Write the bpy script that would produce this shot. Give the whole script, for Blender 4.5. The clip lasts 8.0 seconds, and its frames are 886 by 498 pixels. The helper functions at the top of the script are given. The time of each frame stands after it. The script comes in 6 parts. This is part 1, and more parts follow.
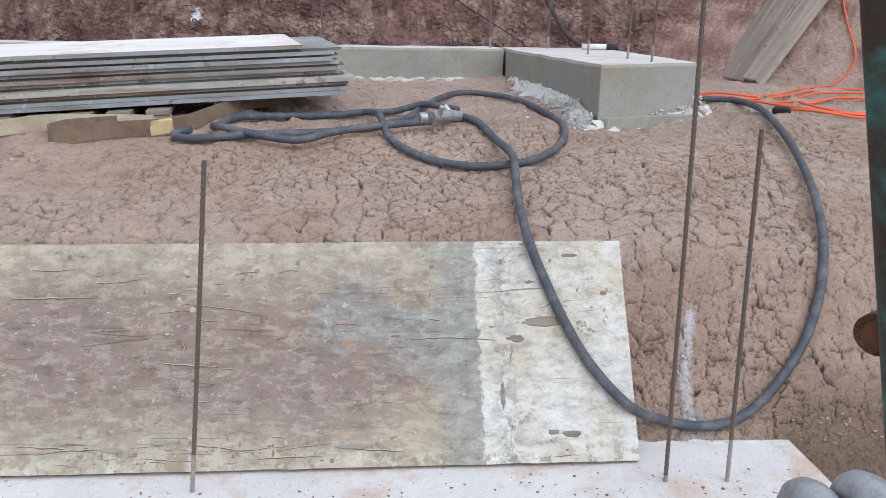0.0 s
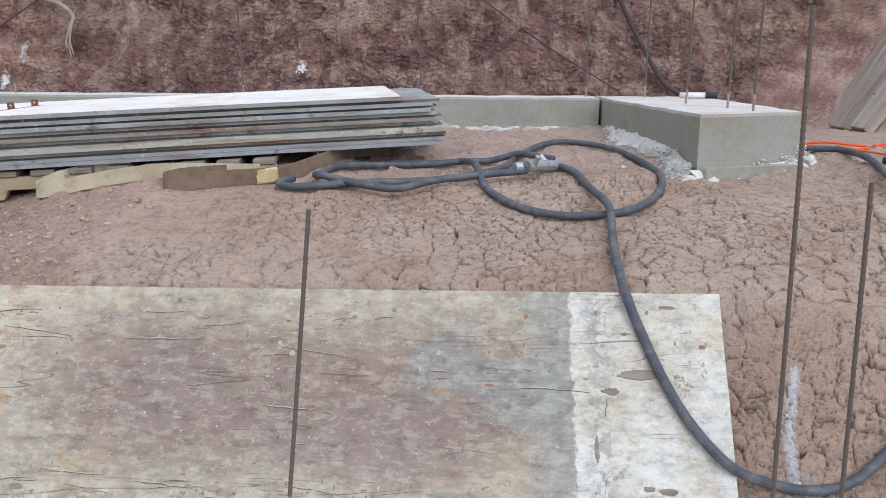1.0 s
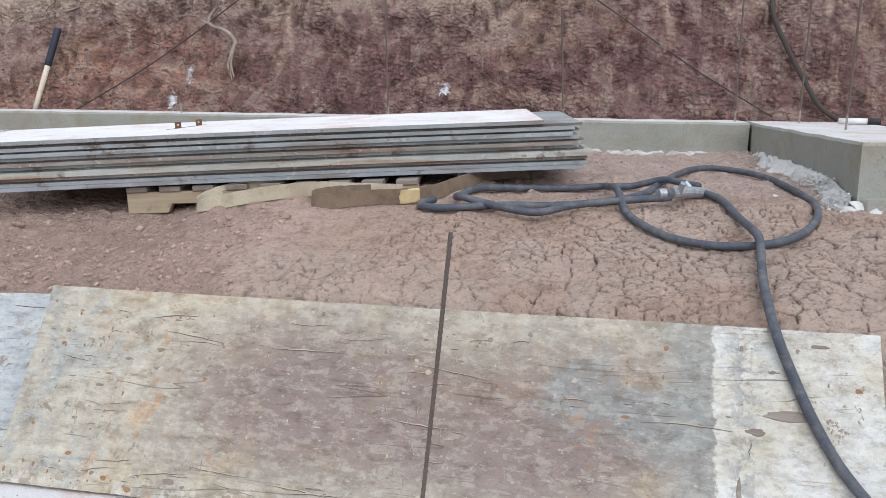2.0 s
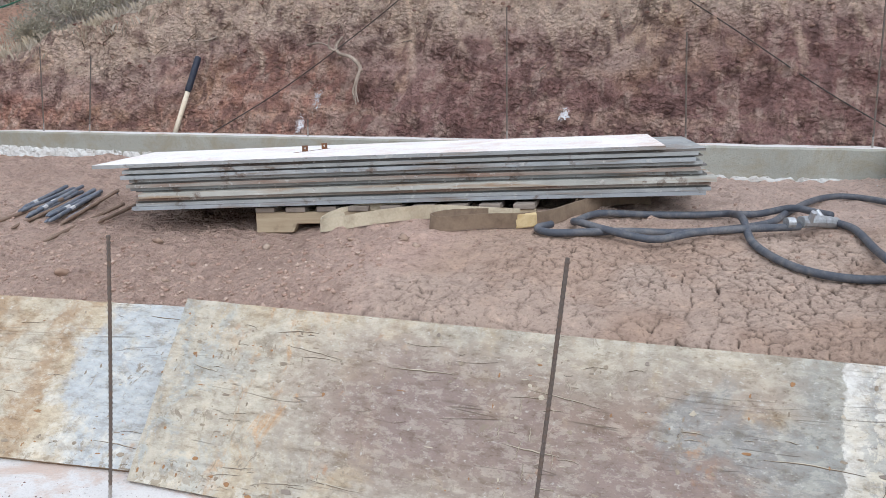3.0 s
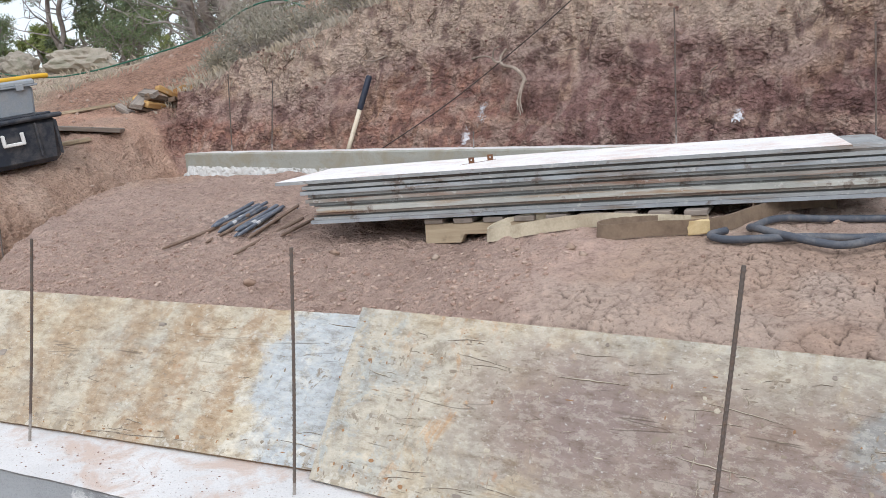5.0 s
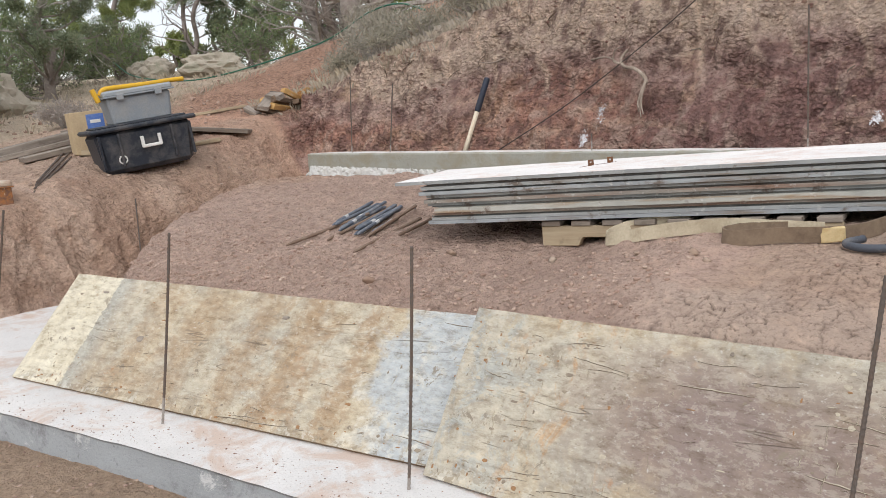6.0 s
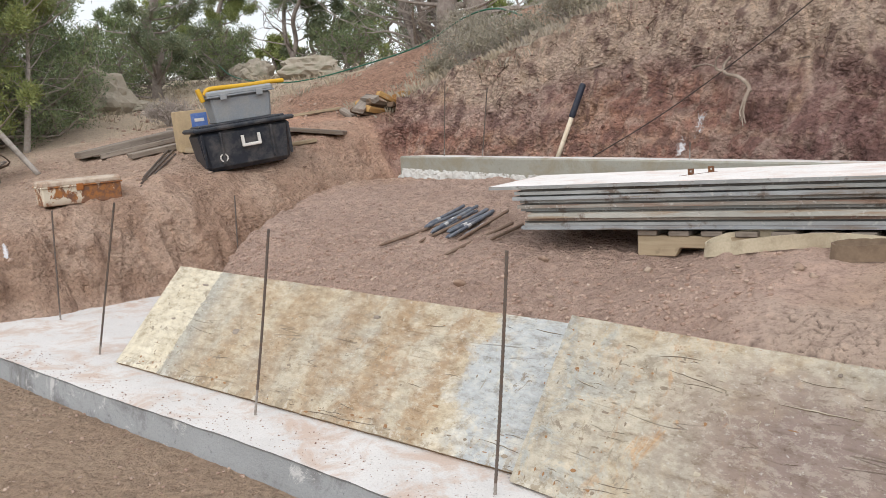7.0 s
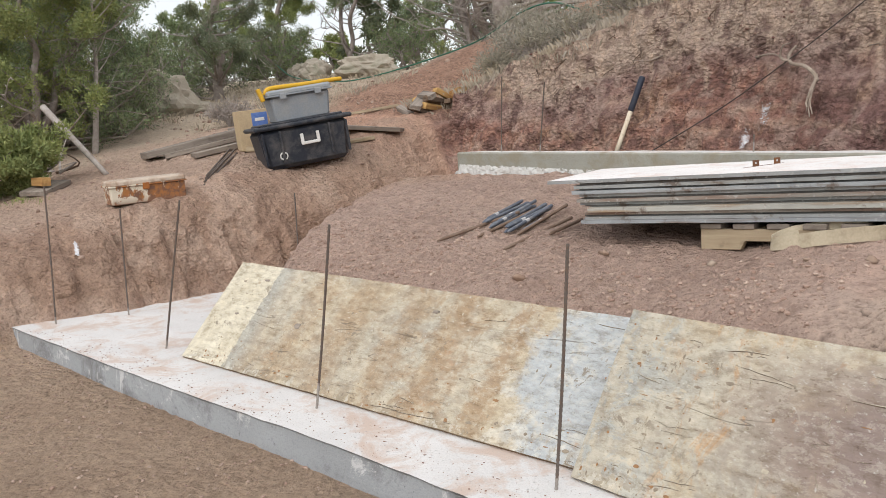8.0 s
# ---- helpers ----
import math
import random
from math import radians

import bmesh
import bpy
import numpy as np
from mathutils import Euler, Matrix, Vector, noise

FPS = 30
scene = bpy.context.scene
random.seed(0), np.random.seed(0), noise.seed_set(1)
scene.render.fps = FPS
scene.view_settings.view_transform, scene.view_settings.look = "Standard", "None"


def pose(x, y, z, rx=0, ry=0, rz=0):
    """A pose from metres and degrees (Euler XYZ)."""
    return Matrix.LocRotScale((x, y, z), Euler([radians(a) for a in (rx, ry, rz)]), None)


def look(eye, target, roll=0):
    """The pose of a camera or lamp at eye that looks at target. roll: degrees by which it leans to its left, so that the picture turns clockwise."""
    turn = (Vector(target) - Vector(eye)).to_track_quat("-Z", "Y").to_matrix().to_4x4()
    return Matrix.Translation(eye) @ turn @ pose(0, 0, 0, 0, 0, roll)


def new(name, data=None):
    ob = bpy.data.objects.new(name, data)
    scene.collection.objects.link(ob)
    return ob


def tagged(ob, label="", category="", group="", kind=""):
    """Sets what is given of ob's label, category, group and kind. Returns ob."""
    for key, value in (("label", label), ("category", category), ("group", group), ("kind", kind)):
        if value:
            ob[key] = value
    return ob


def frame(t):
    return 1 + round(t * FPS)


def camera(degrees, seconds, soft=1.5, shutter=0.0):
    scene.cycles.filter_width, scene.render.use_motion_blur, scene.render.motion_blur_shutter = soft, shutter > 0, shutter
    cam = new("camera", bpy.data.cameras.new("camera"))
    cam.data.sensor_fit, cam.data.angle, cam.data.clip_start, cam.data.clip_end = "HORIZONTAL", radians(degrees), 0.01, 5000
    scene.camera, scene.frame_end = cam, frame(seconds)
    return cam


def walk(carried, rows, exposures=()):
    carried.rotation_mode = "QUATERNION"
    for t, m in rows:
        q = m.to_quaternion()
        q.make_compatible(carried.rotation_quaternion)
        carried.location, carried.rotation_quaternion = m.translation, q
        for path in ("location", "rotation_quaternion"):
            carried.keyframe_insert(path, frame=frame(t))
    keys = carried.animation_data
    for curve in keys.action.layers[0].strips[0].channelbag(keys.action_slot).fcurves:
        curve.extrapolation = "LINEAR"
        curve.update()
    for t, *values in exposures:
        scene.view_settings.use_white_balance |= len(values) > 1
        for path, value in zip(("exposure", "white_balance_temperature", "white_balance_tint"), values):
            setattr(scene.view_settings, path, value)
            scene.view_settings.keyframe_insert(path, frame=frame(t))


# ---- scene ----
cam = camera(56.4, 8.0, soft=0.9)
PATH = [
    (0, (-0.679, -1.908, 1.129), (-0.53, 0.012, 0.591), 0.9),
    (0.5, (-0.678, -1.91, 1.139), (-0.635, 0.027, 0.643), 0.1),
    (1, (-0.69, -1.924, 1.144), (-0.762, 0.027, 0.71), 0.3),
    (1.5, (-0.699, -1.922, 1.152), (-0.929, 0.024, 0.751), 0.6),
    (2, (-0.706, -1.929, 1.154), (-1.098, -0.007, 0.766), 0.5),
    (3.5, (-0.705, -1.949, 1.162), (-1.478, -0.131, 0.851), 0.4),
    (4, (-0.706, -1.953, 1.163), (-1.571, -0.175, 0.861), 0.0),
    (4.5, (-0.7, -1.957, 1.162), (-1.634, -0.214, 0.86), -1.2),
    (6, (-0.717, -1.981, 1.16), (-1.962, -0.443, 0.867), -1.9),
    (6.5, (-0.732, -1.993, 1.158), (-2.071, -0.533, 0.888), -1.1),
    (7, (-0.745, -1.996, 1.155), (-2.144, -0.594, 0.879), -0.7),
    (7.5, (-0.746, -2.0, 1.15), (-2.203, -0.656, 0.886), -1.1),
    (8, (-0.753, -2.005, 1.144), (-2.245, -0.702, 0.864), -1.5),
]
EXPOSURES = [(0.0, 0.0, 5850, 10), (1.5, 0.0, 5850, 10), (3.5, 0.14, 5900, 10), (4.5, 0.14, 5900, 10), (6.0, 0.03, 6400, 10), (8.0, 0.03, 6500, 10)]
walk(cam, [(t, look(eye, target, roll)) for t, eye, target, roll in PATH], EXPOSURES)

# ---------------------------------------------------------------- overcast sky and a wide, weak sun
world = bpy.data.worlds.new("overcast")
scene.world = world
world.use_nodes = True
W = world.node_tree
sky = W.nodes.new("ShaderNodeTexSky")
sky.sky_type, sky.sun_disc = "NISHITA", False
sky.sun_elevation, sky.sun_rotation = radians(52), radians(200)
W.nodes["Background"].inputs[1].default_value = 0.05
W.links.new(sky.outputs[0], W.nodes["Background"].inputs[0])
cloud = W.nodes.new("ShaderNodeBackground")
cloud.inputs[0].default_value, cloud.inputs[1].default_value = (1.0, 0.99, 0.975, 1), 0.78
both = W.nodes.new("ShaderNodeAddShader")
W.links.new(W.nodes["Background"].outputs[0], both.inputs[0])
W.links.new(cloud.outputs[0], both.inputs[1])
W.links.new(both.outputs[0], W.nodes["World Output"].inputs[0])
sun = new("sun", bpy.data.lights.new("sun", "SUN"))
sun.data.energy, sun.data.angle, sun.data.color = 1.9, radians(60), (1.0, 0.97, 0.93)
sun.matrix_world = look((2.6, -4.0, 4.6), (0, 0, 0))


# ---------------------------------------------------------------- materials
class Nodes:
    """A short hand for node materials; every method gives back a socket."""

    def __init__(self, name, rough=0.9, metal=0.0):
        self.material = bpy.data.materials.new(name)
        self.material.use_nodes = True
        self.tree = self.material.node_tree
        self.shader = self.tree.nodes["Principled BSDF"]
        self.shader.inputs["Roughness"].default_value, self.shader.inputs["Metallic"].default_value = rough, metal
        self.shader.inputs["Specular IOR Level"].default_value = 0.3
        self.place = self.add("ShaderNodeTexCoord").outputs["Object"]

    def add(self, kind):
        return self.tree.nodes.new(kind)

    def set(self, socket, value):
        if isinstance(value, bpy.types.NodeSocket):
            self.tree.links.new(value, socket)
        elif isinstance(value, tuple) and len(value) == 3 and socket.type == "RGBA":
            socket.default_value = (*value, 1)
        else:
            socket.default_value = value

    def stretch(self, scale, where=None):
        n = self.add("ShaderNodeMapping")
        self.set(n.inputs["Vector"], where or self.place)
        n.inputs["Scale"].default_value = scale
        return n.outputs[0]

    def add_warp(self, much, scale=5.0):
        """The place, shaken by a broad noise, so that cells lose their regular shape."""
        n, v = self.add("ShaderNodeTexNoise"), self.add("ShaderNodeVectorMath")
        self.set(n.inputs["Vector"], self.place)
        n.inputs["Scale"].default_value, n.inputs["Detail"].default_value = scale, 4
        v.operation = "MULTIPLY_ADD"
        self.set(v.inputs[0], n.outputs["Color"])
        v.inputs[1].default_value = (much * 2, much * 2, much * 2)
        self.set(v.inputs[2], self.place)
        return v.outputs[0]

    def noise(self, scale, detail=4, rough=0.6, where=None, warp=0.0):
        n = self.add("ShaderNodeTexNoise")
        self.set(n.inputs["Vector"], where or self.place)
        n.inputs["Scale"].default_value, n.inputs["Detail"].default_value, n.inputs["Roughness"].default_value = scale, detail, rough
        n.inputs["Distortion"].default_value = warp
        return n.outputs["Fac"]

    def clods(self, scale, feature="F1", where=None):
        n = self.add("ShaderNodeTexVoronoi")
        n.feature = feature
        self.set(n.inputs["Vector"], where or self.place)
        n.inputs["Scale"].default_value = scale
        return n.outputs["Distance"]

    def range(self, value, a, b, c=0.0, d=1.0):
        n = self.add("ShaderNodeMapRange")
        for k, v in enumerate((value, a, b, c, d)):
            self.set(n.inputs[k], v)
        return n.outputs[0]

    def math(self, kind, a, b=0.0):
        n = self.add("ShaderNodeMath")
        n.operation = kind
        self.set(n.inputs[0], a), self.set(n.inputs[1], b)
        return n.outputs[0]

    def mix(self, fac, a, b, kind="MIX"):
        n = self.add("ShaderNodeMix")
        n.data_type, n.blend_type = "RGBA", kind
        self.set(n.inputs[0], fac), self.set(n.inputs[6], a), self.set(n.inputs[7], b)
        return n.outputs[2]

    def axes(self, where=None):
        n = self.add("ShaderNodeSeparateXYZ")
        self.set(n.inputs[0], where or self.place)
        return n.outputs

    def chance(self):
        return self.add("ShaderNodeObjectInfo").outputs["Random"]

    def island(self):
        return self.add("ShaderNodeNewGeometry").outputs["Random Per Island"]

    def attribute(self, name):
        n = self.add("ShaderNodeAttribute")
        n.attribute_name = name
        return n.outputs["Color"]

    def done(self, colour, bump=None, strength=0.5, depth=0.01, rough=None):
        self.set(self.shader.inputs["Base Color"], colour)
        if rough is not None:
            self.set(self.shader.inputs["Roughness"], rough)
        if bump is not None:
            n = self.add("ShaderNodeBump")
            n.inputs["Strength"].default_value, n.inputs["Distance"].default_value = strength, depth
            self.set(n.inputs["Height"], bump)
            self.tree.links.new(n.outputs[0], self.shader.inputs["Normal"])
        return self.material


def soil_material():
    m = Nodes("soil", 0.95)
    base = m.attribute("soil")
    broad, grain, fine, dust = m.noise(1.9, 6, 0.65), m.noise(15, 8, 0.75), m.noise(70, 5, 0.75), m.noise(210, 2, 0.6)
    c = m.mix(m.range(broad, 0.32, 0.68, 0.0, 0.55), base, m.mix(1.0, base, (0.80, 0.75, 0.73), "MULTIPLY"))
    c = m.mix(m.range(grain, 0.50, 0.68, 0.0, 0.75), c, m.mix(1.0, c, (1.28, 1.26, 1.22), "MULTIPLY"))
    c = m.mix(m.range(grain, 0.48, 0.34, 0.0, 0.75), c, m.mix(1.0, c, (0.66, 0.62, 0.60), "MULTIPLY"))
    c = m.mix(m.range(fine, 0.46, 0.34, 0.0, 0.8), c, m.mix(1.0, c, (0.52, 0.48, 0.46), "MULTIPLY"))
    c = m.mix(m.range(fine, 0.56, 0.68, 0.0, 0.6), c, m.mix(1.0, c, (1.30, 1.28, 1.24), "MULTIPLY"))
    rough_ground = m.attribute("lumps")
    # between the clods: darker in colour, and sunk in the bump below
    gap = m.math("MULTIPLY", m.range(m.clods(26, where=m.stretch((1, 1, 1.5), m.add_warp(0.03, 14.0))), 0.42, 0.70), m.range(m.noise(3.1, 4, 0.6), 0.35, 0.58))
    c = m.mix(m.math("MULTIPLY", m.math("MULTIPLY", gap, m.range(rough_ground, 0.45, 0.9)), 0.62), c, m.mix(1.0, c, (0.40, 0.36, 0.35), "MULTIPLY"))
    speck = m.clods(60, where=m.stretch((1, 1, 1.2)))
    c = m.mix(m.math("MULTIPLY", m.range(speck, 0.16, 0.1), m.range(m.noise(5, 2), 0.5, 0.62, 0, 0.45)), c, (0.52, 0.45, 0.38))
    lump = m.math("MULTIPLY", m.math("ADD", m.clods(30, where=m.stretch((1, 1, 1.3))), m.math("ADD", m.math("MULTIPLY", m.clods(12), 1.7), m.math("MULTIPLY", m.noise(28, 5, 0.75), 1.6))), rough_ground)
    lump = m.math("SUBTRACT", lump, m.math("MULTIPLY", m.math("MULTIPLY", gap, rough_ground), 0.8))
    calm = m.range(rough_ground, 0.0, 0.35, 0.55, 0.9)
    h = m.math("ADD", m.math("MULTIPLY", grain, calm), m.math("ADD", m.math("ADD", m.math("MULTIPLY", fine, m.math("MULTIPLY", calm, 0.6)), m.math("MULTIPLY", dust, 0.12)), lump))
    return m.done(c, h, 1.0, 0.042)


def concrete_material(name, tone, dirt, dusty=0.0):
    m = Nodes(name, 0.88)
    broad, grain, fine = m.noise(2.6, 6, 0.65), m.noise(14, 6, 0.7), m.noise(120, 3, 0.7)
    c = m.mix(m.range(broad, 0.35, 0.7, 0.0, 0.8), tone, tuple(v * 0.82 for v in tone))
    c = m.mix(m.range(m.noise(3.4, 8, 0.76, warp=0.6), 0.49, 0.62, 0.0, 0.9), c, dirt)
    c = m.mix(m.range(m.noise(30, 4, 0.7), 0.62, 0.70, 0.0, 0.6), c, tuple(v * 0.8 for v in dirt))
    c = m.mix(m.range(fine, 0.3, 0.5, 0.35, 0.0), c, tuple(v * 0.5 for v in tone))
    holes = m.range(m.clods(42, where=m.add_warp(0.02)), 0.20, 0.10)
    holes = m.math("MULTIPLY", holes, m.range(m.noise(7, 3), 0.50, 0.60))
    c = m.mix(m.math("MULTIPLY", holes, 0.55), c, tuple(v * 0.42 for v in tone))
    if dusty:
        c = m.mix(m.range(m.noise(6.5, 8, 0.8, warp=0.8), 0.56, 0.62, 0.0, dusty), c, (0.62, 0.62, 0.61))
    h = m.math("SUBTRACT", m.math("ADD", m.math("MULTIPLY", grain, 1.0), m.math("MULTIPLY", fine, 0.35)), m.math("MULTIPLY", holes, 0.6))
    return m.done(c, h, 0.5, 0.012)


def plywood_material(name, bare_side, ghost):
    """A weathered form panel, x along it, z up it: bleached face, stain clouds, checks along the grain, one paler end."""
    m = Nodes(name, 0.78)
    x, y, z = m.axes()
    cloud, blot, grain, stipple = m.noise(1.6, 4, 0.55), m.noise(3.1, 7, 0.7, warp=0.4), m.noise(1.0, 8, 0.75, where=m.stretch((11, 22, 25))), m.noise(1.0, 4, 0.7, where=m.stretch((48, 75, 80)))
    cream, brown, grey, pale, ochre = (0.47, 0.42, 0.33), (0.245, 0.18, 0.145), (0.365, 0.335, 0.275), (0.62, 0.61, 0.57), (0.44, 0.345, 0.215)
    c = m.mix(m.range(blot, 0.42, 0.58), cream, grey)
    if ghost:
        middle = m.math("MULTIPLY", m.range(x, 0.35, 0.75), m.range(m.math("ABSOLUTE", m.math("SUBTRACT", z, 0.31)), 0.30, 0.08, 0.0, 1.0))
        waves = m.range(m.noise(1.0, 3, 0.6, where=m.stretch((1.9, 1, 0.9)), warp=0.4), 0.38, 0.58)
        c = m.mix(m.math("MULTIPLY", middle, m.range(m.math("ADD", m.math("MULTIPLY", waves, 0.6), m.math("MULTIPLY", blot, 0.9)), 0.48, 0.95, 0, 0.95)), c, brown)
        c = m.mix(m.range(m.noise(4.5, 6, 0.7, warp=0.5), 0.52, 0.64, 0, 0.5), c, ochre)
        for at, up, wide in ((0.98, 0.31, 0.46), (1.50, 0.22, 0.32), (1.62, 0.42, 0.17), (1.90, 0.34, 0.17)):
            away = m.math("SQRT", m.math("ADD", m.math("POWER", m.math("SUBTRACT", x, at), 2.0), m.math("MULTIPLY", m.math("POWER", m.math("SUBTRACT", z, up), 2.0), 3.0)))
            c = m.mix(m.range(m.math("ADD", away, m.range(blot, 0.3, 0.7, -0.22, 0.22)), wide * 1.1, wide * 0.3, 0.0, 0.92), c, (0.232, 0.178, 0.158) if at < 1.6 else (0.25, 0.245, 0.23))
    else:
        streak = m.noise(1.0, 5, 0.65, where=m.stretch((4.2, 1, 2.6)), warp=0.9)
        c = m.mix(m.range(streak, 0.38, 0.64, 0, 0.55), c, ochre)
        c = m.mix(m.range(m.noise(1.0, 5, 0.65, where=m.stretch((3.4, 1, 1.8)), warp=0.7), 0.52, 0.72, 0, 0.5), c, (0.33, 0.235, 0.15))
        for at, wide, much in ((1.93, 0.09, 0.75), (1.62, 0.15, 0.8), (1.36, 0.13, 0.7), (1.02, 0.15, 0.6), (0.72, 0.12, 0.55), (1.78, 0.04, 0.4)):
            away = m.math("ABSOLUTE", m.math("SUBTRACT", m.math("SUBTRACT", x, m.math("MULTIPLY", z, 0.05)), at))
            c = m.mix(m.range(m.math("ADD", away, m.range(m.noise(9, 6, 0.75, warp=0.4), 0.3, 0.7, -0.12, 0.12)), wide, 0.0, 0.0, much), c, (0.31, 0.205, 0.115))
        c = m.mix(m.range(m.math("ADD", x, m.range(blot, 0.3, 0.7, -0.22, 0.22)), 2.02, 2.14, 0, 0.9), c, (0.40, 0.43, 0.445))
        c = m.mix(m.math("MULTIPLY", m.range(x, 1.7, 2.0), m.range(m.noise(5.5, 7, 0.75, warp=0.4), 0.54, 0.60, 0, 0.6)), c, (0.58, 0.55, 0.47))
    if ghost:
        # the far end has kept blue-grey coat in flakes, with rust run down beside them
        flake = m.math("MULTIPLY", m.range(x, 0.42, 0.12), m.range(m.noise(7, 7, 0.75, warp=0.5), 0.50, 0.55, 0, 0.8))
        c = m.mix(flake, c, (0.36, 0.375, 0.355))
        run = m.math("MULTIPLY", m.range(m.math("ABSOLUTE", m.math("SUBTRACT", x, 0.42)), 0.28, 0.05), m.range(m.noise(1.0, 7, 0.75, where=m.stretch((11, 1, 6)), warp=0.6), 0.56, 0.64, 0, 0.75))
        c = m.mix(run, c, (0.44, 0.25, 0.11))
    edge = m.math("ADD", x, m.range(m.noise(26, 4, 0.7), 0.3, 0.7, -0.014, 0.014))
    if bare_side > 1.2:
        c = m.mix(m.range(edge, bare_side - 0.16, bare_side - 0.07, 0.0, 0.75), c, (0.27, 0.275, 0.255))
        c = m.mix(m.range(edge, bare_side - 0.004, bare_side + 0.004), c, m.mix(m.range(blot, 0.42, 0.60), pale, (0.52, 0.48, 0.39)))
    else:
        c = m.mix(m.range(edge, bare_side + 0.16, bare_side + 0.05, 0.0, 0.75), c, (0.33, 0.33, 0.30))
        c = m.mix(m.range(edge, bare_side + 0.004, bare_side - 0.004), c, m.mix(m.range(blot, 0.42, 0.60), (0.62, 0.57, 0.45), (0.52, 0.46, 0.34)))
    if ghost:
        spots = m.math("MULTIPLY", m.range(m.math("ABSOLUTE", m.math("SUBTRACT", x, 2.10)), 0.06, 0.01), m.range(m.noise(19, 8, 0.75, warp=0.5), 0.50, 0.53, 0, 0.8))
        c = m.mix(spots, c, (0.30, 0.30, 0.285))
        c = m.mix(m.math("MULTIPLY", m.range(x, 2.03, 2.05), m.range(m.noise(7, 7, 0.75, warp=0.5), 0.52, 0.62, 0, 0.55)), c, (0.44, 0.37, 0.26))
    peel = m.noise(1.0, 9, 0.8, where=m.stretch((14, 24, 27)), warp=0.3)
    c = m.mix(m.range(peel, 0.515, 0.54, 0.0, 0.40), c, m.mix(0.5, c, (0.62, 0.58, 0.47)))
    c = m.mix(m.range(peel, 0.475, 0.45, 0.0, 0.42), c, m.mix(0.6, c, (0.24, 0.19, 0.145)))
    c = m.mix(m.range(grain, 0.50, 0.64, 0.0, 0.85), c, m.mix(1.0, c, (1.2, 1.2, 1.19), "MULTIPLY"))
    c = m.mix(m.range(grain, 0.48, 0.36, 0.0, 0.85), c, m.mix(1.0, c, (0.66, 0.62, 0.56), "MULTIPLY"))
    c = m.mix(m.range(stipple, 0.40, 0.30, 0.0, 0.7), c, m.mix(1.0, c, (0.50, 0.45, 0.38), "MULTIPLY"))
    c = m.mix(m.range(stipple, 0.60, 0.72, 0.0, 0.6), c, (0.62, 0.60, 0.55))
    c = m.mix(m.math("MULTIPLY", m.range(m.noise(12, 8, 0.8, warp=0.5), 0.585, 0.60), m.range(m.noise(2.7, 3), 0.42, 0.58, 0, 0.9)), c, (0.24, 0.20, 0.15))
    rust = m.math("MULTIPLY", m.range(m.noise(5, 3), 0.60, 0.70), m.range(m.noise(30, 5, 0.7), 0.52, 0.62, 0, 0.6))
    c = m.mix(rust, c, (0.40, 0.20, 0.09))
    # checks: long thin slits along the grain
    lines = m.noise(1.0, 1, 0.4, where=m.stretch((0.9, 1, 19)), warp=0.12)
    slit = m.range(m.math("ABSOLUTE", m.math("SUBTRACT", m.math("FRACT", m.math("MULTIPLY", lines, 9.0)), 0.5)), 0.0, 0.036, 1.0, 0.0)
    slit = m.math("MULTIPLY", slit, m.range(m.noise(1.0, 3, 0.6, where=m.stretch((2.6, 1, 8))), 0.555, 0.60))
    c = m.mix(m.math("MULTIPLY", slit, 0.7), c, (0.16, 0.125, 0.095))
    rim = m.range(m.math("MINIMUM", z, m.math("ADD", m.math("SUBTRACT", 0.61, z), 0.04)), 0.0, 0.075, 1.0, 0.0)
    c = m.mix(m.math("MULTIPLY", rim, m.range(m.noise(15, 5, 0.65), 0.545, 0.565, 0, 0.85)), c, (0.27, 0.22, 0.155))
    c = m.mix(m.math("MULTIPLY", rim, m.range(m.noise(21, 5, 0.65), 0.56, 0.58, 0, 0.5)), c, (0.64, 0.62, 0.55))
    h = m.math("SUBTRACT", m.math("ADD", m.math("MULTIPLY", grain, 0.7), m.math("ADD", m.math("MULTIPLY", stipple, 0.35), m.math("MULTIPLY", m.noise(12, 8, 0.8, warp=0.5), 0.6))), m.math("MULTIPLY", slit, 1.2))
    return m.done(c, h, 0.6, 0.006)


def board_material(name, tone, dark, along="x", knots=True):
    m = Nodes(name, 0.82)
    s = {"x": (1.5, 26, 26), "y": (26, 1.5, 26), "z": (26, 26, 1.5)}[along]
    fibre = m.noise(1.0, 5, 0.65, where=m.stretch(s), warp=0.5)
    c = m.mix(m.range(fibre, 0.35, 0.65), tone, dark)
    c = m.mix(m.range(m.noise(3.2, 4), 0.35, 0.7, 0, 0.6), c, m.mix(1.0, c, (0.72, 0.70, 0.68), "MULTIPLY"))
    c = m.mix(m.range(m.chance(), 0.0, 1.0, 0.0, 0.35), c, m.mix(1.0, c, (0.75, 0.74, 0.76), "MULTIPLY"))
    if knots:
        c = m.mix(m.range(m.clods(4.5, where=m.stretch((1, 2, 2))), 0.10, 0.05, 0, 0.8), c, tuple(v * 0.35 for v in dark))
    c = m.mix(m.range(m.noise(18, 4), 0.58, 0.7, 0, 0.5), c, tuple(v * 0.55 for v in dark))
    return m.done(c, fibre, 0.5, 0.004)


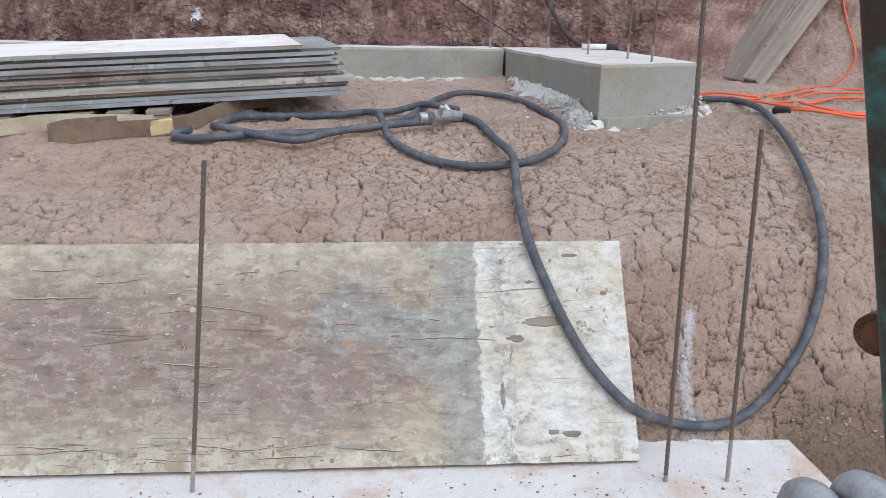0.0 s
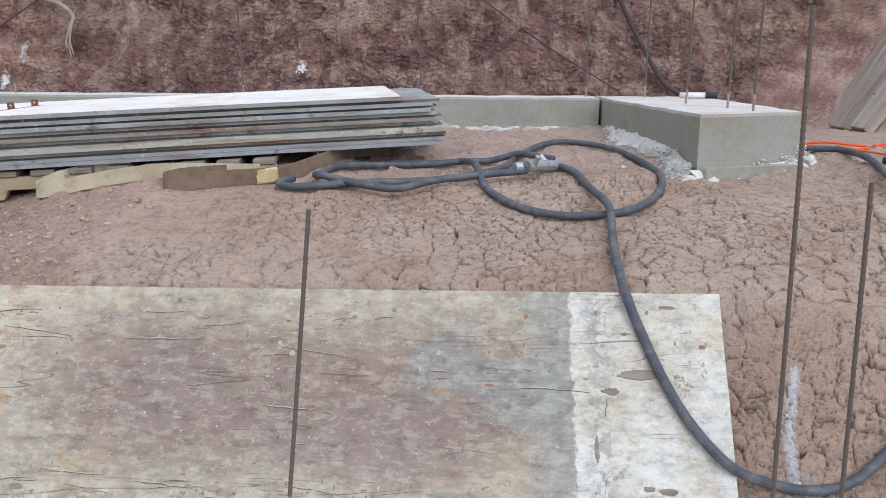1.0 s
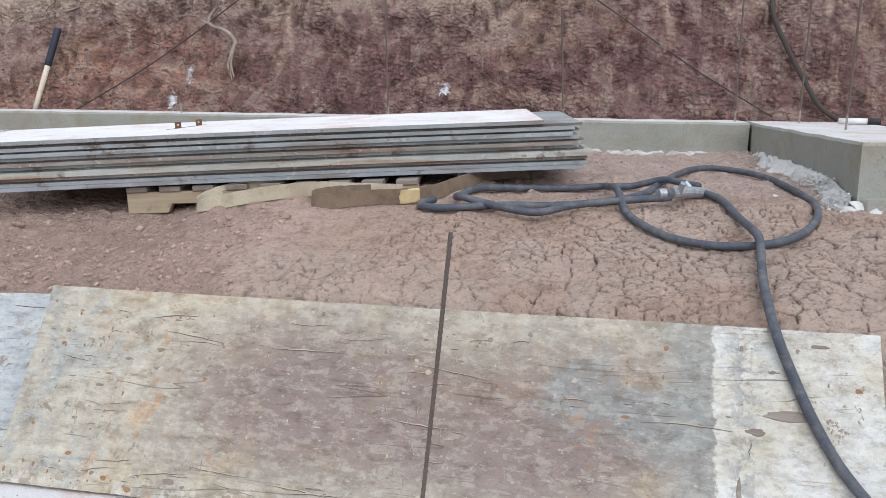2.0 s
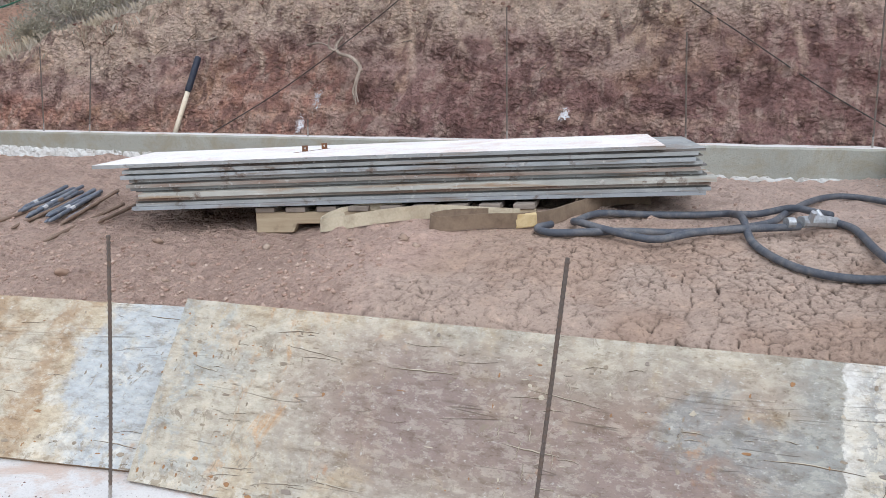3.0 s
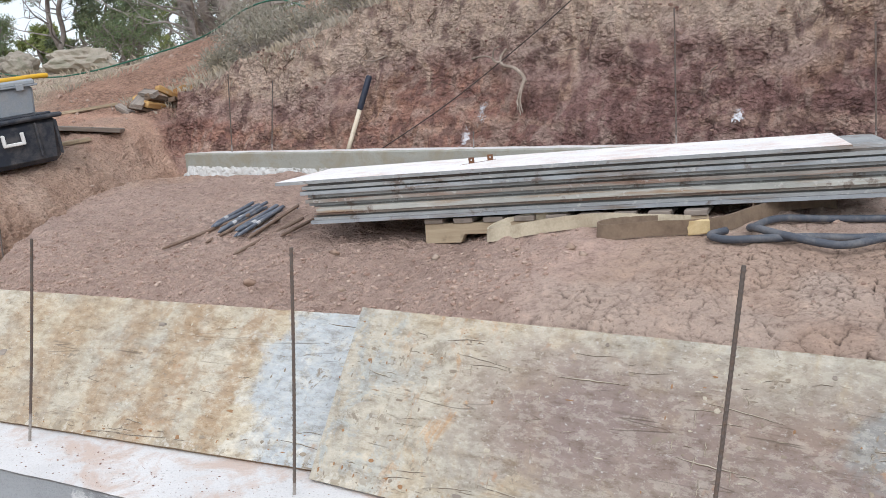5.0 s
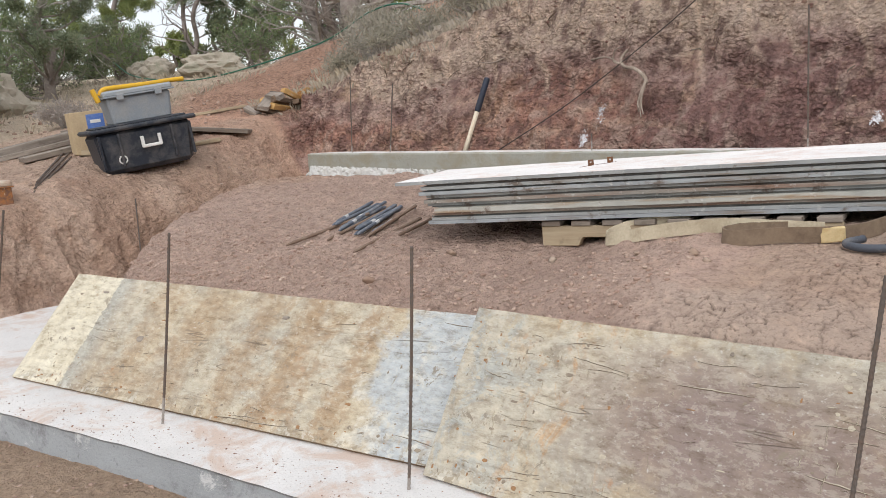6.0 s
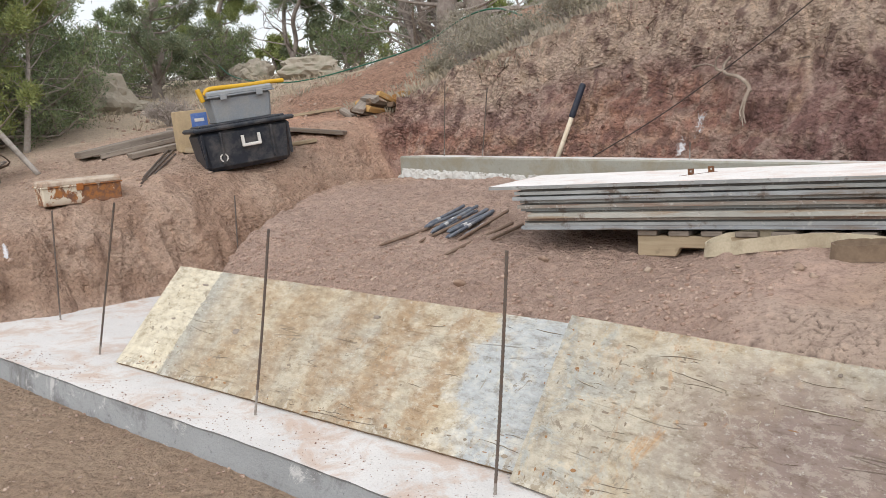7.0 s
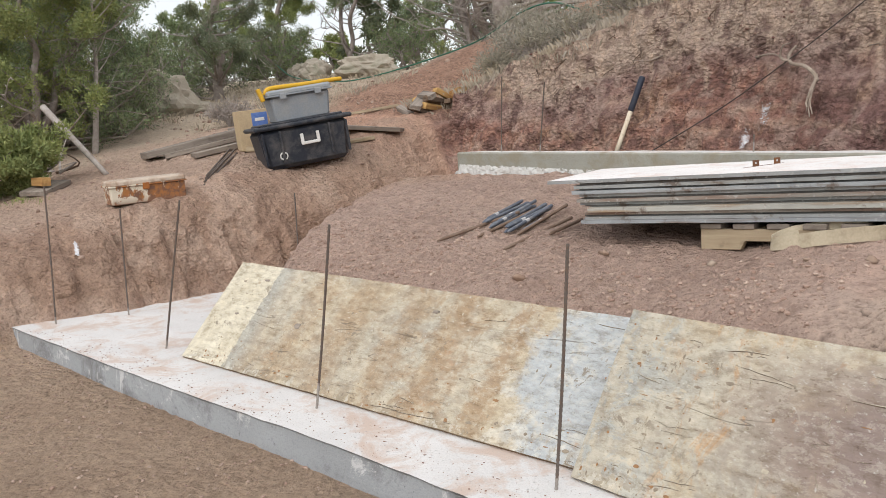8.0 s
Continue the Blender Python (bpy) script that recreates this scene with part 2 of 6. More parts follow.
def stack_material(name, tone, stain, much):
    """Sheet edges: bluish grey release coat worn to wood, rusty runs."""
    m = Nodes(name, 0.8)
    long = m.noise(1.0, 5, 0.65, where=m.stretch((2.2, 8, 30)), warp=0.3)
    c = m.mix(m.range(m.noise(5, 5), 0.35, 0.65), tone, tuple(v * 0.72 for v in tone))
    c = m.mix(m.range(long, 0.62 - 0.25 * much, 0.75 - 0.15 * much, 0, 0.9), c, stain)
    c = m.mix(m.range(m.noise(9, 5, 0.7), 0.58, 0.66, 0, 0.8), c, (0.13, 0.09, 0.065))
    c = m.mix(m.range(m.noise(40, 3), 0.6, 0.7, 0, 0.5), c, (0.62, 0.60, 0.56))
    c = m.mix(m.range(m.chance(), 0, 1, 0, 0.5), c, m.mix(1.0, c, (0.66, 0.68, 0.72), "MULTIPLY"))
    return m.done(c, m.math("ADD", long, m.noise(60, 3)), 0.45, 0.004)


def plain_material(name, tone, dirt, rough=0.6, metal=0.0, scale=8.0, amount=0.6, bump=0.3):
    """Any worn surface: its colour, a dust or rust colour in patches, fine grain."""
    m = Nodes(name, rough, metal)
    patch, fine = m.noise(scale, 6, 0.68, warp=0.3), m.noise(scale * 9, 3)
    c = m.mix(m.range(patch, 0.44, 0.66, 0, amount), tone, dirt)
    c = m.mix(m.range(fine, 0.35, 0.65, 0, 0.35), c, m.mix(1.0, c, (0.68, 0.68, 0.68), "MULTIPLY"))
    return m.done(c, m.math("ADD", patch, fine), bump, 0.004, m.range(patch, 0.3, 0.7, rough * 0.9, min(1.0, rough * 1.25)))


def leaf_material(name, one, two):
    m = Nodes(name, 0.75)
    c = m.mix(m.island(), one, two)
    c = m.mix(m.range(m.noise(2.2, 3), 0.35, 0.65, 0, 0.5), c, m.mix(1.0, c, (1.25, 1.12, 0.8), "MULTIPLY"))
    return m.done(c)


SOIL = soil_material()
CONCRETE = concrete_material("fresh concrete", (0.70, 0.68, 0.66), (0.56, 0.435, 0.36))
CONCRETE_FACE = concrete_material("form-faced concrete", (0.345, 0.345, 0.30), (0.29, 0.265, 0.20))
CONCRETE_ROUGH = concrete_material("honeycombed concrete", (0.62, 0.615, 0.59), (0.46, 0.43, 0.39))
MORTAR = concrete_material("pale mortar run out", (0.66, 0.65, 0.61), (0.48, 0.44, 0.39))
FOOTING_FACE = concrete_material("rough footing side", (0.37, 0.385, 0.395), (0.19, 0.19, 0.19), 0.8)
PANEL_RIGHT = plywood_material("weathered plywood with a bare end", 2.024, True)
PANEL_LEFT = plywood_material("stained plywood with a bare end", 0.36, False)
PLY_EDGE = board_material("plywood edge", (0.36, 0.27, 0.17), (0.17, 0.11, 0.07), knots=False)
SHEET_TOP = concrete_material("white-coated plywood", (0.84, 0.81, 0.785), (0.68, 0.56, 0.50))
SHEETS = [
    stack_material("grey sheet edge", (0.40, 0.41, 0.40), (0.22, 0.15, 0.10), 0.3),
    stack_material("blue grey sheet edge", (0.40, 0.42, 0.43), (0.22, 0.17, 0.13), 0.5),
    stack_material("rusty sheet edge", (0.36, 0.33, 0.29), (0.22, 0.125, 0.085), 0.75),
    stack_material("dark gap sheet edge", (0.22, 0.21, 0.195), (0.12, 0.09, 0.07), 0.5),
    stack_material("pale sheet edge", (0.48, 0.475, 0.43), (0.30, 0.20, 0.12), 0.55),
]
PALLET = board_material("pallet wood", (0.50, 0.41, 0.28), (0.34, 0.26, 0.17))
GREY_WOOD = board_material("weathered board", (0.36, 0.31, 0.26), (0.20, 0.165, 0.135))
NEW_WOOD = board_material("split yellow wood", (0.62, 0.40, 0.16), (0.42, 0.22, 0.08), knots=False)
DARK_WOOD = board_material("dark scrap wood", (0.22, 0.15, 0.10), (0.10, 0.07, 0.05), knots=False)
HANDLE_WOOD = board_material("pale ash handle", (0.74, 0.66, 0.52), (0.62, 0.52, 0.38), "z", False)
REBAR = plain_material("rusted bar", (0.15, 0.125, 0.11), (0.22, 0.145, 0.10), 0.75, 0.3, 30)
REBAR_FOOT = plain_material("bar under cement dust", (0.34, 0.31, 0.28), (0.17, 0.12, 0.09), 0.9, 0.0, 30)
HOSE = plain_material("dusty black rubber", (0.072, 0.080, 0.098), (0.22, 0.21, 0.205), 0.5, 0, 16, 0.6)
COUPLING = plain_material("galvanised coupling", (0.52, 0.54, 0.56), (0.25, 0.24, 0.23), 0.42, 0.7, 40)
CORD = plain_material("orange cord jacket", (0.80, 0.135, 0.045), (0.62, 0.20, 0.10), 0.5, 0, 14, 0.4)
BLACK = plain_material("black plastic", (0.02, 0.02, 0.022), (0.10, 0.09, 0.08), 0.45, 0, 12, 0.4)
WEB_PALE = plain_material("pale webbing", (0.54, 0.47, 0.345), (0.34, 0.275, 0.19), 0.9, 0, 14, 0.7)
WEB_BROWN = plain_material("muddy webbing", (0.22, 0.16, 0.11), (0.13, 0.092, 0.066), 0.92, 0, 12, 0.8)
LEATHER = plain_material("yellow wear patch", (0.60, 0.47, 0.26), (0.40, 0.25, 0.10), 0.8, 0, 30, 0.5)
RUST = plain_material("rusted steel", (0.15, 0.075, 0.045), (0.27, 0.12, 0.05), 0.85, 0.2, 18)
STAKE = plain_material("blue-black steel stake", (0.14, 0.16, 0.20), (0.36, 0.35, 0.34), 0.55, 0.4, 20)
STAKE_RUST = plain_material("rusty steel stake", (0.22, 0.15, 0.11), (0.33, 0.26, 0.20), 0.8, 0.2, 16)
TAPE = plain_material("cement splash", (0.60, 0.60, 0.60), (0.35, 0.34, 0.33), 0.8, 0, 30)
GRIP = plain_material("dark blue grip", (0.022, 0.027, 0.045), (0.07, 0.07, 0.075), 0.5, 0, 20, 0.5)
TOTE_BLACK = plain_material("scuffed black tote", (0.026, 0.031, 0.042), (0.17, 0.155, 0.145), 0.45, 0, 8, 0.5)
TOTE_GREY = plain_material("grey plastic tote", (0.26, 0.285, 0.31), (0.36, 0.345, 0.32), 0.5, 0, 9, 0.5)
TOTE_LID = plain_material("grey tote lid", (0.30, 0.325, 0.345), (0.40, 0.38, 0.35), 0.5, 0, 9, 0.5)
WHITE_PLASTIC = plain_material("white plastic", (0.76, 0.75, 0.72), (0.5, 0.45, 0.4), 0.4, 0, 14, 0.3)
YELLOW = plain_material("yellow painted steel", (0.72, 0.42, 0.03), (0.55, 0.30, 0.06), 0.45, 0, 12, 0.4)
CARD = plain_material("tan cardboard", (0.52, 0.40, 0.25), (0.40, 0.30, 0.20), 0.9, 0, 8, 0.4)
BLUE_LABEL = plain_material("blue printed label", (0.10, 0.19, 0.50), (0.30, 0.38, 0.60), 0.6, 0, 12, 0.5)
def rusted_paint():
    m = Nodes("cream paint over rust", 0.75)
    x, y, z = m.axes()
    eaten = m.math("ADD", m.noise(9, 8, 0.75, warp=0.4), m.range(x, -0.1, 0.3, 0.0, 0.14))
    c = m.mix(m.range(eaten, 0.50, 0.53), (0.64, 0.58, 0.47), m.mix(m.range(m.noise(30, 4), 0.4, 0.6), (0.36, 0.15, 0.05), (0.17, 0.09, 0.06)))
    c = m.mix(m.range(z, 0.05, 0.0, 0, 0.7), c, (0.24, 0.13, 0.08))
    return m.done(c, eaten, 0.5, 0.004)


BOX_PAINT = rusted_paint()
BOX_RUST = plain_material("orange rust", (0.36, 0.13, 0.035), (0.20, 0.08, 0.04), 0.85, 0, 10, 0.9)
BOX_LID = plain_material("dusty cream lid", (0.56, 0.47, 0.38), (0.30, 0.17, 0.10), 0.75, 0, 7, 0.8)
PATINA = plain_material("teal paint over rust", (0.060, 0.045, 0.036), (0.07, 0.23, 0.21), 0.6, 0.2, 9, 0.85)
STEEL_WORN = plain_material("worn grey steel", (0.40, 0.42, 0.44), (0.22, 0.21, 0.20), 0.5, 0.2, 25, 0.8)
BRASS = plain_material("rusty brown knob", (0.09, 0.05, 0.03), (0.42, 0.30, 0.10), 0.5, 0.4, 40, 0.4)
ROCK = concrete_material("lichened sandstone", (0.42, 0.37, 0.30), (0.28, 0.27, 0.20))
PEBBLE = plain_material("loose stones", (0.30, 0.20, 0.145), (0.42, 0.34, 0.27), 0.95, 0, 3.0, 1.0)
CHALK = plain_material("white marking paint", (0.66, 0.65, 0.67), (0.54, 0.49, 0.46), 0.9, 0, 40, 0.4)
ROOT = board_material("grey dead root", (0.40, 0.33, 0.27), (0.22, 0.17, 0.13), "z", False)
ROOT_DARK = plain_material("dark fine roots", (0.12, 0.08, 0.055), (0.20, 0.14, 0.10), 0.95)
BARK = plain_material("juniper bark", (0.24, 0.20, 0.175), (0.38, 0.335, 0.30), 0.95, 0, 9, 0.9, 0.8)
DEAD = plain_material("bleached dead wood", (0.42, 0.375, 0.34), (0.25, 0.21, 0.185), 0.95, 0, 9, 0.9)
NEEDLE = leaf_material("juniper green", (0.125, 0.18, 0.10), (0.245, 0.295, 0.16))
NEEDLE_DARK = leaf_material("shaded juniper green", (0.12, 0.157, 0.10), (0.23, 0.26, 0.17))
NEEDLE_YELLOW = leaf_material("sunlit juniper green", (0.17, 0.22, 0.085), (0.30, 0.33, 0.13))
SAGE = leaf_material("grey sagebrush", (0.21, 0.20, 0.165), (0.37, 0.35, 0.30))
STRAW = leaf_material("dry grass", (0.29, 0.25, 0.20), (0.45, 0.40, 0.335))
GARDEN_HOSE = plain_material("green garden hose", (0.03, 0.14, 0.09), (0.08, 0.2, 0.14), 0.5)
WIRE = plain_material("dark wire", (0.055, 0.045, 0.04), (0.10, 0.07, 0.05), 0.7)


# ---------------------------------------------------------------- small builders
def mesh_of(name, bm, material, smooth=False):
    data = bpy.data.meshes.new(name)
    if smooth:
        for f in bm.faces:
            f.smooth = True
    bm.to_mesh(data)
    bm.free()
    for m in material if isinstance(material, (list, tuple)) else [material]:
        data.materials.append(m)
    return data


def part(name, bm, material, parent, label="", smooth=False):
    """Links a bmesh as one mesh object under a thing or a part."""
    ob = new(name, mesh_of(name, bm, material, smooth))
    ob.parent = parent
    return tagged(ob, label)


def whole(name, bm, material, label, category, group="", kind="", smooth=False):
    return tagged(new(name, mesh_of(name, bm, material, smooth)), label, category, group, kind)


def thing(name, m, label, category, group="", kind=""):
    ob = new(name)
    ob.matrix_world = m
    return tagged(ob, label, category, group, kind)


def slab(size, at=(0, 0, 0), bevel=0.003, bm=None, turn=None, taper=1.0, jitter=0.0, cuts=0):
    """A block with its lower middle at `at`; taper narrows its foot."""
    bm = bm or bmesh.new()
    local = Matrix.Translation(at) @ (turn or Matrix.Identity(4)) @ Matrix.Translation((0, 0, size[2] / 2))
    made = bmesh.ops.create_cube(bm, size=1)["verts"]
    for v in made:
        k = taper if v.co.z < 0 else 1.0
        v.co = Vector((v.co.x * size[0] * k, v.co.y * size[1] * k, v.co.z * size[2]))
    if bevel:
        edges = list({e for v in made for e in v.link_edges})
        made = list({v for f in bmesh.ops.bevel(bm, geom=edges, offset=bevel, segments=1, affect="EDGES")["faces"] for v in f.verts})
    if cuts:
        edges = [e for e in {e for v in made for e in v.link_edges} if e.calc_length() > max(size) * 0.5]
        out = bmesh.ops.subdivide_edges(bm, edges=edges, cuts=cuts, use_grid_fill=True)
        made = list(set(made) | {g for g in out["geom_inner"] if isinstance(g, bmesh.types.BMVert)})
    for v in made:
        if jitter:
            v.co += Vector([random.uniform(-jitter, jitter) for _ in range(3)])
        v.co = local @ v.co
    return bm


def spline(points, steps=8):
    """A smooth line through the points."""
    p = [Vector(q) for q in points]
    p = [p[0] * 2 - p[1], *p, p[-1] * 2 - p[-2]]
    out = []
    for a, b, c, d in zip(p, p[1:], p[2:], p[3:]):
        for n in range(steps):
            t = n / steps
            out.append(0.5 * (2 * b + (c - a) * t + (2 * a - 5 * b + 4 * c - d) * t * t + (3 * b - a - 3 * c + d) * t**3))
    return [*out, p[-2]]


def tube(points, radius, sides=8, bm=None, caps=True):
    """A round bar along a line; radius is a number or a function of the share of the way."""
    bm = bm or bmesh.new()
    p = [Vector(q) for q in points]
    side, rings = None, []
    for n, q in enumerate(p):
        ahead = (p[min(n + 1, len(p) - 1)] - p[max(n - 1, 0)]).normalized()
        side = ahead.orthogonal().normalized() if side is None else (side - ahead * side.dot(ahead)).normalized()
        up, r = ahead.cross(side), radius(n / (len(p) - 1)) if callable(radius) else radius
        rings.append([bm.verts.new(q + (side * math.cos(a) + up * math.sin(a)) * r) for a in [2 * math.pi * k / sides for k in range(sides)]])
    for a, b in zip(rings, rings[1:]):
        for k in range(sides):
            bm.faces.new((a[k], a[(k + 1) % sides], b[(k + 1) % sides], b[k]))
    if caps:
        bm.faces.new(rings[0][::-1]), bm.faces.new(rings[-1])
    return bm


def boulder(bm, at, size, seed, detail=3, rough=0.25, turn=0.0):
    made = bmesh.ops.create_icosphere(bm, subdivisions=detail, radius=1.0)["verts"]
    spin = Matrix.Rotation(turn, 3, "Z")
    for v in made:
        d = v.co.normalized()
        k = 1 + rough * (noise.noise(d * 1.3 + Vector((seed, 0, 0))) * 1.4 + 0.6 * noise.noise(d * 3.1 + Vector((0, seed, 0))) + 0.3 * noise.noise(d * 7 + Vector((0, 0, seed))))
        v.co = spin @ Vector((d.x * k * size[0], d.y * k * size[1], d.z * k * size[2])) + Vector(at)
    return bm


# ---------------------------------------------------------------- the lie of the land
def hash01(i, j, k):
    v = np.sin(i * 127.1 + j * 311.7 + k * 74.7) * 43758.5453
    return v - np.floor(v)


def value_noise(x, y, k=0):
    i, j = np.floor(x), np.floor(y)
    u, v = x - i, y - j
    u, v = u * u * (3 - 2 * u), v * v * (3 - 2 * v)
    a, b = hash01(i, j, k), hash01(i + 1, j, k)
    c, d = hash01(i, j + 1, k), hash01(i + 1, j + 1, k)
    return (a * (1 - u) + b * u) * (1 - v) + (c * (1 - u) + d * u) * v - 0.5


def fbm(x, y, octaves=4, k=0):
    total = 0.0
    for n in range(octaves):
        total = total + value_noise(x * 2**n + 17.3 * n, y * 2**n - 9.1 * n, k + n) / 2**n
    return total


def cells(x, y, k=0):
    """Distance to the border of the nearest clod, and that clod's own random number."""
    i, j = np.floor(x), np.floor(y)
    first, second, ident = np.full(np.shape(x), 9.0), np.full(np.shape(x), 9.0), np.zeros(np.shape(x))
    for a in (-1, 0, 1):
        for b in (-1, 0, 1):
            p, q = i + a + 0.1 + 0.8 * hash01(i + a, j + b, k), j + b + 0.1 + 0.8 * hash01(i + a, j + b, k + 5)
            d = np.hypot(x - p, y - q)
            near = d < first
            second = np.where(near, first, np.minimum(second, d))
            ident = np.where(near, hash01(i + a, j + b, k + 9), ident)
            first = np.where(near, d, first)
    return second - first, ident


def ease(v, a, b):
    v = np.clip((v - a) / (b - a), 0, 1)
    return v * v * (3 - 2 * v)


def bend(x):
    """How far the footing and what leans on it swing forward along its length."""
    return -0.125 * np.clip(-2.45 - x, 0, 4.2)


MOUND_U = [-9, 0.06, 0.12, 0.40, 0.50, 0.80, 1.10, 1.45, 2.0, 3.3, 9]
MOUND_Z = [-0.16, -0.10, 0.02, 0.475, 0.54, 0.63, 0.705, 0.75, 0.77, 0.77, 0.77]
MOUND_RUN = [-9, 0.06, 0.19, 0.72, 0.84, 1.15, 1.46, 1.81, 2.36, 3.66, 9.4]
BROW_X = [-40, -7.3, -6.8, -6.0, -5.0, -4.3, -3.0, 0.0, 3.0, 40]
BROW_Z = [1.46, 1.46, 1.62, 1.86, 2.12, 2.34, 2.65, 2.9, 3.0, 3.0]


def smooth_height(x, y):
    u = y - bend(x)
    ground = -0.135 + 0.02 * ease(-x, 4.5, 6.5)
    mound = np.interp(u - 0.12 * ease(-x, 2.35, 2.6), MOUND_U, MOUND_Z)
    mound = np.where(mound > 0, mound * (1 - 0.13 * ease(-x, 1.9, 2.6) * (1 - ease(u, 1.5, 2.6))), mound)
    dip = ease(x, -0.05, 0.15) * (1 - ease(x, 0.74, 0.92)) * ease(u, 1.0, 1.35) * (1 - ease(u, 1.55, 1.8))
    mound = mound - 0.055 * dip
    edge = np.interp(y, [0.0, 0.2, 0.5, 0.95, 1.46, 1.98, 2.9], [-4.5, -4.58, -4.86, -5.22, -5.58, -5.78, -6.3])
    inside = ease(x, edge - 0.42, edge)
    floor = np.where(u > 0.05, -0.12 + 0.12 * np.clip(y - 0.8, 0, 3), ground)
    mound = np.where(u > 0.05, floor + (mound - floor) * inside, ground)
    hill = 0.60 + 0.205 * np.clip(y, -3.2, 6.5) + 0.10 * np.clip(y - 6.5, 0, 40) + 0.03 * np.clip(-7 - x, 0, 30)
    hill = hill - 0.05 * np.exp(-(((x + 7.10) / 0.2) ** 2 + ((y - 1.95) / 0.45) ** 2))
    hill = hill - 0.14 * np.exp(-(((x + 7.25) / 0.5) ** 2 + ((y - 2.05) / 0.7) ** 2))
    hill = hill - 0.05 * ease(-x, 20, 60) * np.clip(-20 - x, 0, 40)
    foot = -6.42 - 0.1 * np.clip(y, 0, 3)
    rise = np.clip((-x + foot + 0.12 + 0.10 * value_noise(y * 1.7, y * 0.0, 7)) / 0.86, 0, 1)
    left = mound + (hill - mound) * (1 - (1 - rise) ** 2.1)
    left = np.where(y < -0.9, ground + (left - ground) * ease(y, -2.6, -0.7), left)
    base = 3.52 - 0.75 * np.clip(x - 0.95, 0, 1.7)
    steep = 0.45 + 0.35 * ease(x, 0.7, 1.6)
    brow = np.interp(x, BROW_X, BROW_Z)
    crest = base + (brow - 0.8) * steep
    bank = np.where(y < crest, 0.8 + (y - base) / steep, brow + 0.3 * np.clip(y - crest, 0, 12) + 0.08 * np.clip(y - crest - 12, 0, 60))
    bank = np.where(x < -7.2, -9, bank)
    left = left + 0.30 * np.clip(y - 4.3, 0, 6) * ease(x, -12.5, -7.2) * ease(-x, 6.4, 6.9)
    return np.maximum(left, bank)


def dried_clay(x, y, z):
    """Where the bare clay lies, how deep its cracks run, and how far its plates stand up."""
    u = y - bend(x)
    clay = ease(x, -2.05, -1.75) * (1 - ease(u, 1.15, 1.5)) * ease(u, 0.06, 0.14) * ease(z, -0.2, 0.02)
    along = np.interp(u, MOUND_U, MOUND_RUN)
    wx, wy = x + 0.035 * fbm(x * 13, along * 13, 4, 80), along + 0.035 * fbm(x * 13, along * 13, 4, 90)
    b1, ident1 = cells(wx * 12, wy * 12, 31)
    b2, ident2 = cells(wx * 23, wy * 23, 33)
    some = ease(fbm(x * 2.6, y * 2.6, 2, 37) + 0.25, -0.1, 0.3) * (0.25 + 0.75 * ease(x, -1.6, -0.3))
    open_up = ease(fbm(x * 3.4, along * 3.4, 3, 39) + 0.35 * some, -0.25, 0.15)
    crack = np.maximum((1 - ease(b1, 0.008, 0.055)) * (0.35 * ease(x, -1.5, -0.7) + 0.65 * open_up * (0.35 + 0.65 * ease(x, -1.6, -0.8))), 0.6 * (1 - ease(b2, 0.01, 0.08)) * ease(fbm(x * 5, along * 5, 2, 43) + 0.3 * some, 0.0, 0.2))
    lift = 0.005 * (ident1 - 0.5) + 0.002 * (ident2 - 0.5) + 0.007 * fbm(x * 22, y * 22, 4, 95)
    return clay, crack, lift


def height(x, y):
    """The ground with its clods, cracks, tooth marks and loose soil."""
    x, y = np.asarray(x, float), np.asarray(y, float)
    z = smooth_height(x, y)
    u = y - bend(x)
    e = 0.04
    gx, gy = (smooth_height(x + e, y) - smooth_height(x - e, y)) / (2 * e), (smooth_height(x, y + e) - smooth_height(x, y - e)) / (2 * e)
    steepness = np.hypot(gx, gy)
    raised = ease(z, -0.1, 0.25)
    z = z + raised * 0.05 * fbm(x * 1.3, y * 1.3, 3, 3) + 0.022 * fbm(x * 5, y * 5, 3, 11) * (0.3 + 0.7 * raised)
    far = ease(y, 3.3, 3.6)
    # broken lumps on the high bank and on the trench sides
    b, ident = cells(x * 9 + fbm(x * 6, y * 6, 2, 40), z * 9 + y * 3, 21)
    z = z + far * (0.05 * (ident - 0.5) * ease(steepness, 0.6, 1.4)) * ease(b, 0.0, 0.25)
    z = z + far * ease(steepness, 0.6, 1.4) * (0.16 * fbm(x * 3.2 - z * 0.6, z * 4, 4, 50) + 0.10 * fbm(x * 5 + z * 1.4, z * 0.7, 2, 61) * ease(z, 1.3, 1.7))
    side = ease(-x, 5.2, 5.7) * (1 - far) * ease(steepness, 0.5, 1.0)
    z = z + side * (0.05 * fbm(y * 5 + x, z * 3, 3, 70) + 0.05 * fbm(x * 7, y * 7, 4, 75))
    clay, crack, lift = dried_clay(x, y, z)
    z = z + clay * (lift - 0.014 * crack)
    # the clay ends in a low ragged step above the loose soil
    z = z + 0.03 * ease(x + 0.08 * fbm(x * 4, y * 4, 3, 97), -1.98, -1.90) * (1 - ease(x, -1.7, -1.0)) * ease(u, 0.3, 0.45) * (1 - ease(u, 0.95, 1.2))
    # loose crumbs elsewhere
    loose = (1 - clay) * (0.4 + 0.6 * raised)
    z = z + loose * (0.012 * fbm(x * 26, y * 26, 3, 100) + 0.05 * np.clip(fbm(x * 9, y * 9, 4, 110) - 0.12, 0, 1) + 0.022 * fbm(x * 6.5, y * 2.2, 3, 112) * ease(steepness, 0.2, 0.5))
    return z


def ground_z(x, y):
    return float(height(np.array([x]), np.array([y]))[0])


